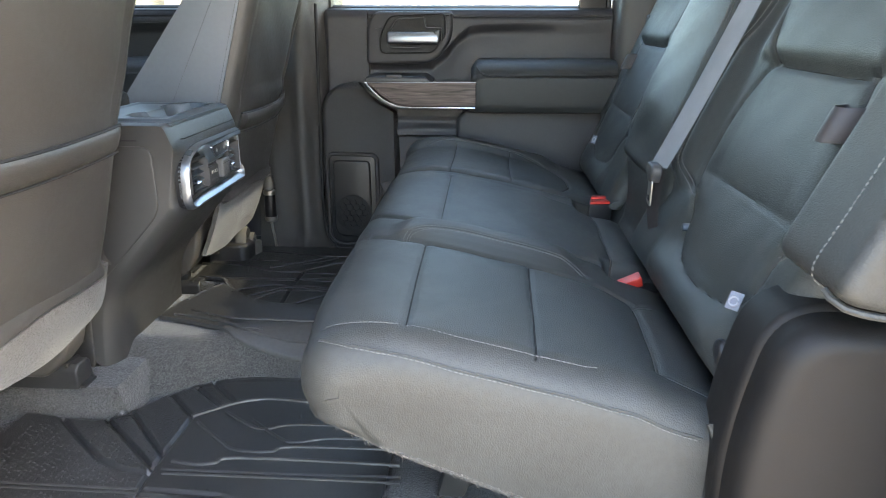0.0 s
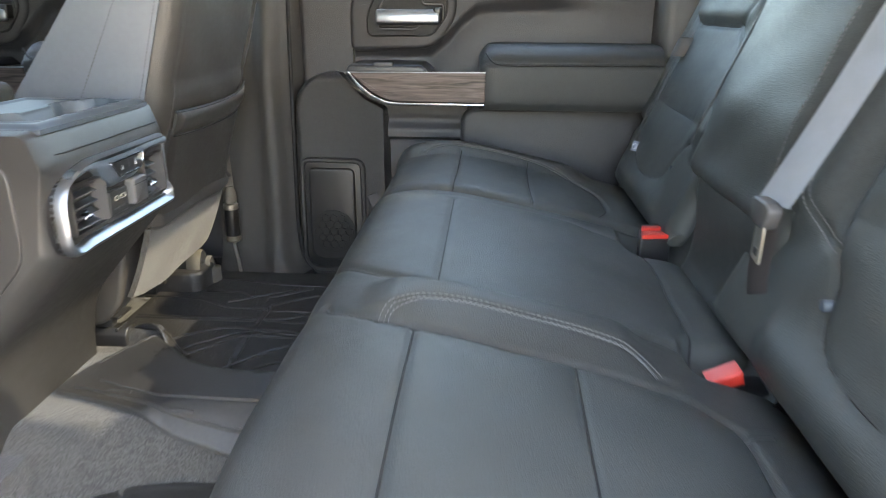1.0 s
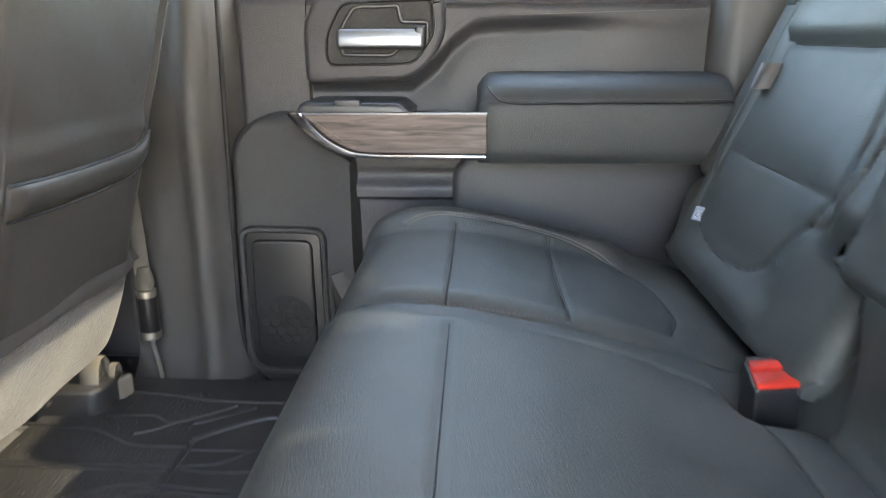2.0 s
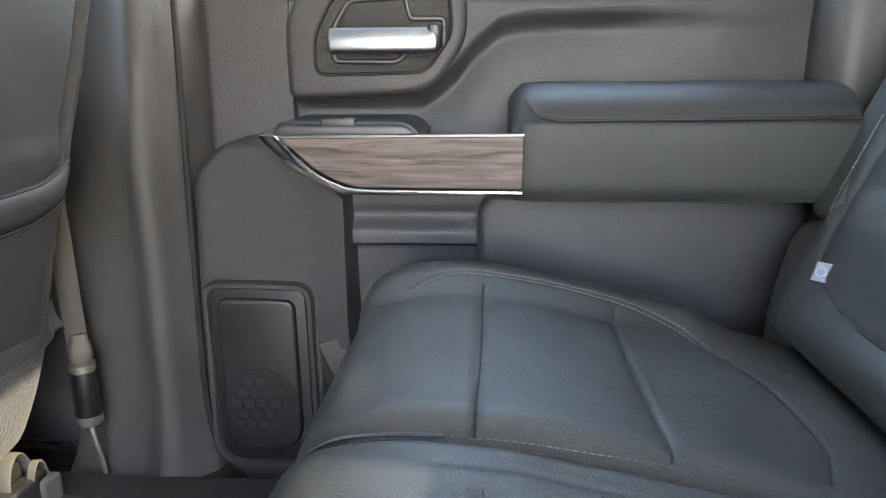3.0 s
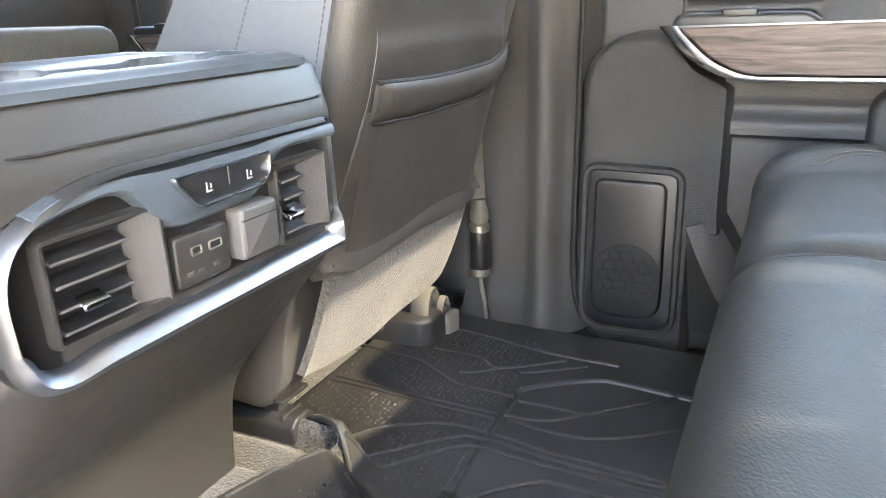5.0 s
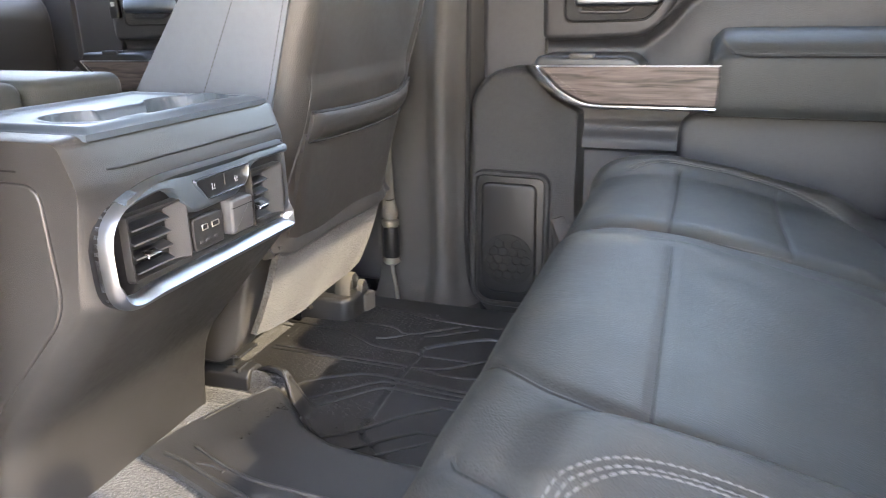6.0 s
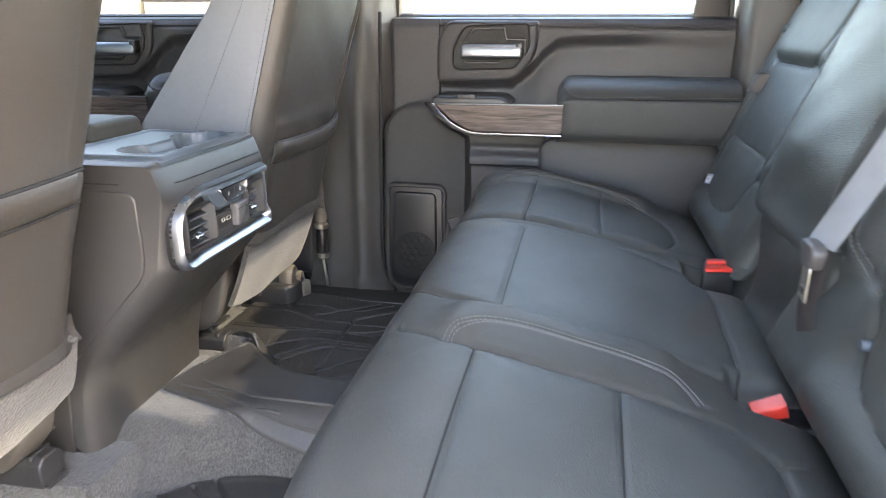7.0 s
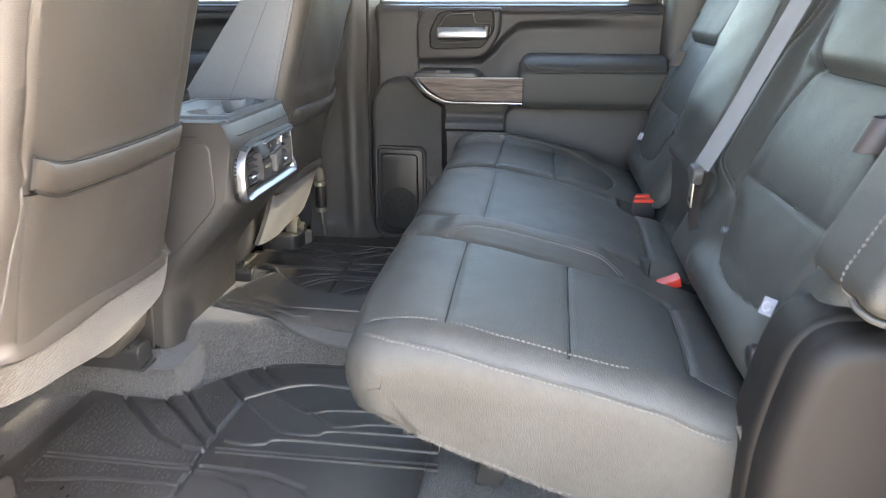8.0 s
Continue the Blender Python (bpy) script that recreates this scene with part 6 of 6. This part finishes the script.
    for y0, y1, z0 in ((-0.004, 0.007, 0.3825), (0.014, 0.028, 0.3820)):
        part("port_rim", frame_ring(rounded([(y0, z0), (y1, z0), (y1, z0 + 0.0070), (y0, z0 + 0.0070)], 0.002, 3), 0.0014, XF + 0.003, XF + 0.0056, "x"), STEEL, us, "bright port rim")
        part("port_slot", box(XF + 0.0035, XF + 0.0050, y0 + 0.0015, y1 - 0.0015, z0 + 0.0015, z0 + 0.0055, 0.0003, "x"), SEAM, us)
    for y in (-0.007, 0.004, 0.020):
        part("port_mark", box(XF + 0.0040, XF + 0.0050, y - 0.003, y + 0.003, 0.3695, 0.3725, 0.0002, "x"), PLASTIC_SOFT, us)
    ob = part("outlet_cover", prism(rounded([(0.042, 0.365, 0.006), (0.087, 0.365, 0.006), (0.088, 0.406, 0.006), (0.043, 0.406, 0.006)], 0.006, 5), XF - 0.002, XF + 0.0130, "x", 0.005), PLASTIC_SOFT, pl, "grey hinged outlet cover", sharp=14)
    part("cover_lid_line", box(XF + 0.008, XF + 0.0133, 0.044, 0.086, 0.3955, 0.3965, 0.0002, "x"), SEAM, ob)


console()

# ---- floor mats ----


def ribs(x, y, lines):
    h = np.zeros(x.shape)
    for pts, hh, w in lines:
        h += hh * np.exp(-(near_line(x, y, pts) / (w * 0.85)) ** 4)
    return h


def raised(lines, level, parent):
    """The raised bars moulded on a mat, one by one."""
    for pts, h, w in lines:
        if h > 0:
            l = spline(pts, 0.006)
            p = np.stack([l[:, 0], l[:, 1], level(l[:, 0], l[:, 1]) - 0.0005], 1)
            part("rib", tube(p, w * 0.80, 8, h / w * 0.75), RUBBER, parent)


def nubs(areas, level, parent, lines):
    """Small grip studs between the bars."""
    vs, fs, k = [], [], 0
    rng = np.random.default_rng(11)
    for x0, x1, y0, y1 in areas:
        for i, xx_ in enumerate(np.arange(x0, x1, 0.0095)):
            for yy_ in np.arange(y0 + 0.00475 * (i % 2), y1, 0.0095):
                xx, yy, r, turn = xx_ + rng.normal(0, 0.0016), yy_ + rng.normal(0, 0.0016), rng.uniform(0.7, 1.5), rng.uniform(0, 3.14)
                if rng.random() < 0.12 or min(near_line(np.array([xx]), np.array([yy]), p)[0] for p, _, _ in lines) < 0.006:
                    continue
                zz = float(level(np.array(xx), np.array(yy)))
                for size, up in ((0.0021 * r, -0.0005), (0.0013 * r, 0.0006 + 0.0003 * r)):
                    for a in range(6):
                        p, q = size * 1.25 * math.cos(a * 1.0472), size * 0.75 * math.sin(a * 1.0472)
                        vs.append((xx + p * math.cos(turn) - q * math.sin(turn), yy + p * math.sin(turn) + q * math.cos(turn), zz + up))
                fs += [(k + a, k + (a + 1) % 6, k + 6 + (a + 1) % 6, k + 6 + a) for a in range(6)] + [tuple(range(k + 6, k + 12))]
                k += 12
    part("grip_studs", (np.array(vs), fs), RUBBER, parent, kind="stuff", sharp=80)


def mats():
    lay()
    # mat behind the driver
    xs = np.arange(-0.727, -0.06, 0.0027)
    edge = np.interp(xs, [-0.727, -0.665, -0.59, -0.570, -0.548, -0.50, -0.463, -0.417, -0.36, -0.263, 0.0], [-0.258, -0.268, -0.276, -0.268, -0.244, -0.174, -0.137, -0.109, -0.098, -0.093, -0.092])
    v = np.linspace(0, 1, 300)
    x = np.repeat(xs[:, None], 300, 1)
    y = -0.885 + (edge[:, None] + 0.885) * v[None, :]
    L = [([(-0.412, -0.885), (-0.426, -0.543), (-0.430, -0.425), (-0.427, -0.257)], -0.006, 0.0040),
         ([(-0.427, -0.257), (-0.391, -0.225), (-0.355, -0.198), (-0.307, -0.184), (-0.222, -0.190), (-0.05, -0.192)], 0.008, 0.0060),
         ([(-0.409, -0.277), (-0.360, -0.325), (-0.318, -0.361), (-0.258, -0.363), (-0.227, -0.346), (-0.05, -0.343)], 0.0065, 0.0045),
         ([(-0.372, -0.237), (-0.307, -0.288), (-0.278, -0.290), (-0.234, -0.275), (-0.05, -0.270)], 0.0065, 0.0042),
         ([(-0.314, -0.265), (-0.249, -0.324), (-0.220, -0.331), (-0.164, -0.315), (-0.05, -0.318)], 0.006, 0.0042),
         ([(-0.406, -0.401), (-0.368, -0.408), (-0.338, -0.402), (-0.298, -0.384), (-0.043, -0.388)], 0.007, 0.0048),
         ([(-0.413, -0.424), (-0.223, -0.425), (-0.039, -0.421)], 0.0055, 0.0032),
         ([(-0.408, -0.436), (-0.220, -0.436), (-0.038, -0.437)], 0.0055, 0.0032),
         ([(-0.496, -0.180), (-0.427, -0.257)], -0.006, 0.0040), ([(-0.459, -0.148), (-0.388, -0.220)], -0.006, 0.0038), ([(-0.433, -0.126), (-0.368, -0.203)], -0.006, 0.0038),
         ([(-0.655, -0.275), (-0.600, -0.330), (-0.523, -0.402), (-0.475, -0.428), (-0.429, -0.432)], -0.008, 0.0055),
         ([(-0.573, -0.274), (-0.430, -0.420)], -0.007, 0.0045), ([(-0.542, -0.246), (-0.429, -0.383)], -0.007, 0.0042),
         ([(-0.682, -0.474), (-0.427, -0.479)], 0.005, 0.0032), ([(-0.682, -0.485), (-0.427, -0.489)], 0.004, 0.0030),
         ([(-0.667, -0.552), (-0.552, -0.533), (-0.427, -0.532)], 0.006, 0.0045),
         ([(-0.435, -0.490), (-0.384, -0.494), (-0.325, -0.524), (-0.27, -0.60)], -0.006, 0.0045),
         ([(-0.415, -0.477), (-0.303, -0.484), (-0.235, -0.513), (-0.18, -0.58)], -0.006, 0.0045),
         ([(-0.68, -0.62), (-0.42, -0.612), (-0.05, -0.615)], 0.006, 0.004), ([(-0.68, -0.72), (-0.42, -0.712), (-0.05, -0.715)], 0.006, 0.004)]
    z = 0.0085 + ribs(x, y, [l for l in L if l[1] < 0]) + np.maximum(floor_height(x, y) - 0.004, 0) * 0.5
    z = z - 0.004 * smooth01((v[None, :] - 0.985) / 0.015)
    m = thing("floor_mat", (-0.40, -0.50, 0.0), "black ribbed rubber mat behind the driver's seat", "floor mat", "floor mats")
    body = part("mat", slab(np.stack([x, y, z], -1), (0, 0, -0.008)), RUBBER, m, sharp=60)
    raised(L, lambda a, b: 0.0085 + np.maximum(floor_height(a, b) - 0.004, 0) * 0.5, body)
    nubs([(-0.69, -0.435, -0.88, -0.30), (-0.56, -0.435, -0.30, -0.25)], lambda a, b: 0.0085 + np.maximum(floor_height(a, b) - 0.004, 0) * 0.5, body, L)
    # mat on the far side, drawn up over the tunnel
    ys = np.arange(-0.035, 0.805, 0.0028)
    xf = np.interp(ys, [-0.04, 0.0, 0.06, 0.117, 0.166, 0.205, 0.235, 0.262, 0.280, 0.298, 0.310, 0.33, 0.81], [-0.585, -0.582, -0.574, -0.562, -0.547, -0.526, -0.518, -0.522, -0.545, -0.60, -0.66, -0.70, -0.705])
    u = np.linspace(0, 1, 250)
    y = np.repeat(ys[None, :], 250, 0)
    x = xf[None, :] + (-0.03 - xf[None, :]) * u[:, None]
    y = y + (np.interp(x, [-0.60, -0.52, -0.443, -0.373, -0.297, -0.10], [0.008, -0.015, -0.043, -0.062, -0.072, -0.078]) + 0.035) * smooth01((0.16 - y) / 0.195)
    L = [([(-0.411, 0.273), (-0.416, 0.355), (-0.420, 0.430), (-0.418, 0.500), (-0.416, 0.572)], -0.007, 0.0045),
         ([(-0.411, 0.273), (-0.400, 0.254), (-0.378, 0.239), (-0.339, 0.198), (-0.306, 0.195), (-0.20, 0.192)], -0.006, 0.0042),
         ([(-0.414, 0.578), (-0.380, 0.610), (-0.323, 0.651), (-0.285, 0.657), (-0.196, 0.650), (-0.03, 0.640)], 0.008, 0.0075),
         ([(-0.407, 0.546), (-0.355, 0.548), (-0.307, 0.548)], 0.005, 0.0032),
         ([(-0.412, 0.499), (-0.354, 0.509), (-0.302, 0.554), (-0.235, 0.618), (-0.174, 0.675)], 0.006, 0.0034),
         ([(-0.404, 0.492), (-0.335, 0.484), (-0.271, 0.498), (-0.198, 0.551), (-0.13, 0.61)], 0.006, 0.0034),
         ([(-0.725, 0.618), (-0.66, 0.612), (-0.595, 0.606), (-0.545, 0.580), (-0.503, 0.559), (-0.418, 0.556)], 0.006, 0.0034),
         ([(-0.69, 0.502), (-0.55, 0.500), (-0.422, 0.499)], 0.006, 0.0030),
         ([(-0.69, 0.489), (-0.55, 0.487), (-0.422, 0.486)], 0.006, 0.0030),
         ([(-0.583, 0.357), (-0.550, 0.400), (-0.497, 0.438), (-0.460, 0.448), (-0.421, 0.446), (-0.30, 0.436), (-0.03, 0.430)], 0.007, 0.0036),
         ([(-0.555, 0.312), (-0.500, 0.370), (-0.455, 0.416), (-0.422, 0.432), (-0.30, 0.422), (-0.03, 0.418)], 0.006, 0.0032),
         ([(-0.534, 0.280), (-0.485, 0.345), (-0.429, 0.407), (-0.36, 0.408), (-0.05, 0.404)], 0.006, 0.0032),
         ([(-0.490, 0.208), (-0.411, 0.273), (-0.365, 0.330), (-0.324, 0.367), (-0.290, 0.376), (-0.05, 0.375)], 0.007, 0.0038),
         ([(-0.454, 0.167), (-0.395, 0.228), (-0.338, 0.283), (-0.297, 0.294), (-0.08, 0.296)], 0.007, 0.0036),
         ([(-0.432, 0.152), (-0.366, 0.214), (-0.301, 0.273)], 0.005, 0.0032),
         ([(-0.592, 0.656), (-0.509, 0.654), (-0.464, 0.633), (-0.379, 0.697)], 0.006, 0.0034),
         ([(-0.520, 0.592), (-0.492, 0.606), (-0.464, 0.633)], 0.006, 0.0034),
         ([(-0.434, 0.631), (-0.412, 0.640), (-0.344, 0.692)], 0.0055, 0.0032),
         ([(-0.592, 0.747), (-0.510, 0.735), (-0.426, 0.716), (-0.30, 0.712)], 0.005, 0.0045),
         ([(-0.556, 0.012), (-0.520, 0.004), (-0.456, -0.018), (-0.386, -0.038), (-0.290, -0.049), (-0.10, -0.053)], 0.008, 0.0042),
         ([(-0.530, 0.039), (-0.470, 0.014), (-0.422, 0.0), (-0.364, -0.003), (-0.267, -0.006), (-0.10, -0.010)], 0.006, 0.0038),
         ([(-0.507, 0.008), (-0.486, 0.010), (-0.466, 0.003)], 0.004, 0.0038),
         ([(-0.400, -0.034), (-0.380, -0.031), (-0.357, -0.033)], 0.004, 0.0042)]
    z = floor_height(x, y) + 0.0075 + ribs(x, y, [l for l in L if l[1] < 0])
    m = thing("floor_mat", (-0.40, 0.45, 0.0), "black ribbed rubber mat on the far side, drawn over the tunnel", "floor mat", "floor mats")
    body = part("mat", slab(np.stack([x, y, z], -1), (0, 0, -0.008)), RUBBER, m, sharp=60)
    ry = np.concatenate([np.arange(0.10, 0.28, 0.006), np.arange(0.28, 0.315, 0.002)])
    rx = np.interp(ry, ys, xf) + 0.004
    part("opening_rim", tube(np.stack([rx, ry, floor_height(rx, ry) + 0.006], 1), 0.0036, 8), RUBBER, body)
    raised(L, lambda a, b: floor_height(a, b) + 0.0075, body)
    nubs([(-0.69, -0.425, 0.40, 0.745), (-0.53, -0.425, 0.30, 0.40)], lambda a, b: floor_height(a, b) + 0.0075, body, L)


mats()
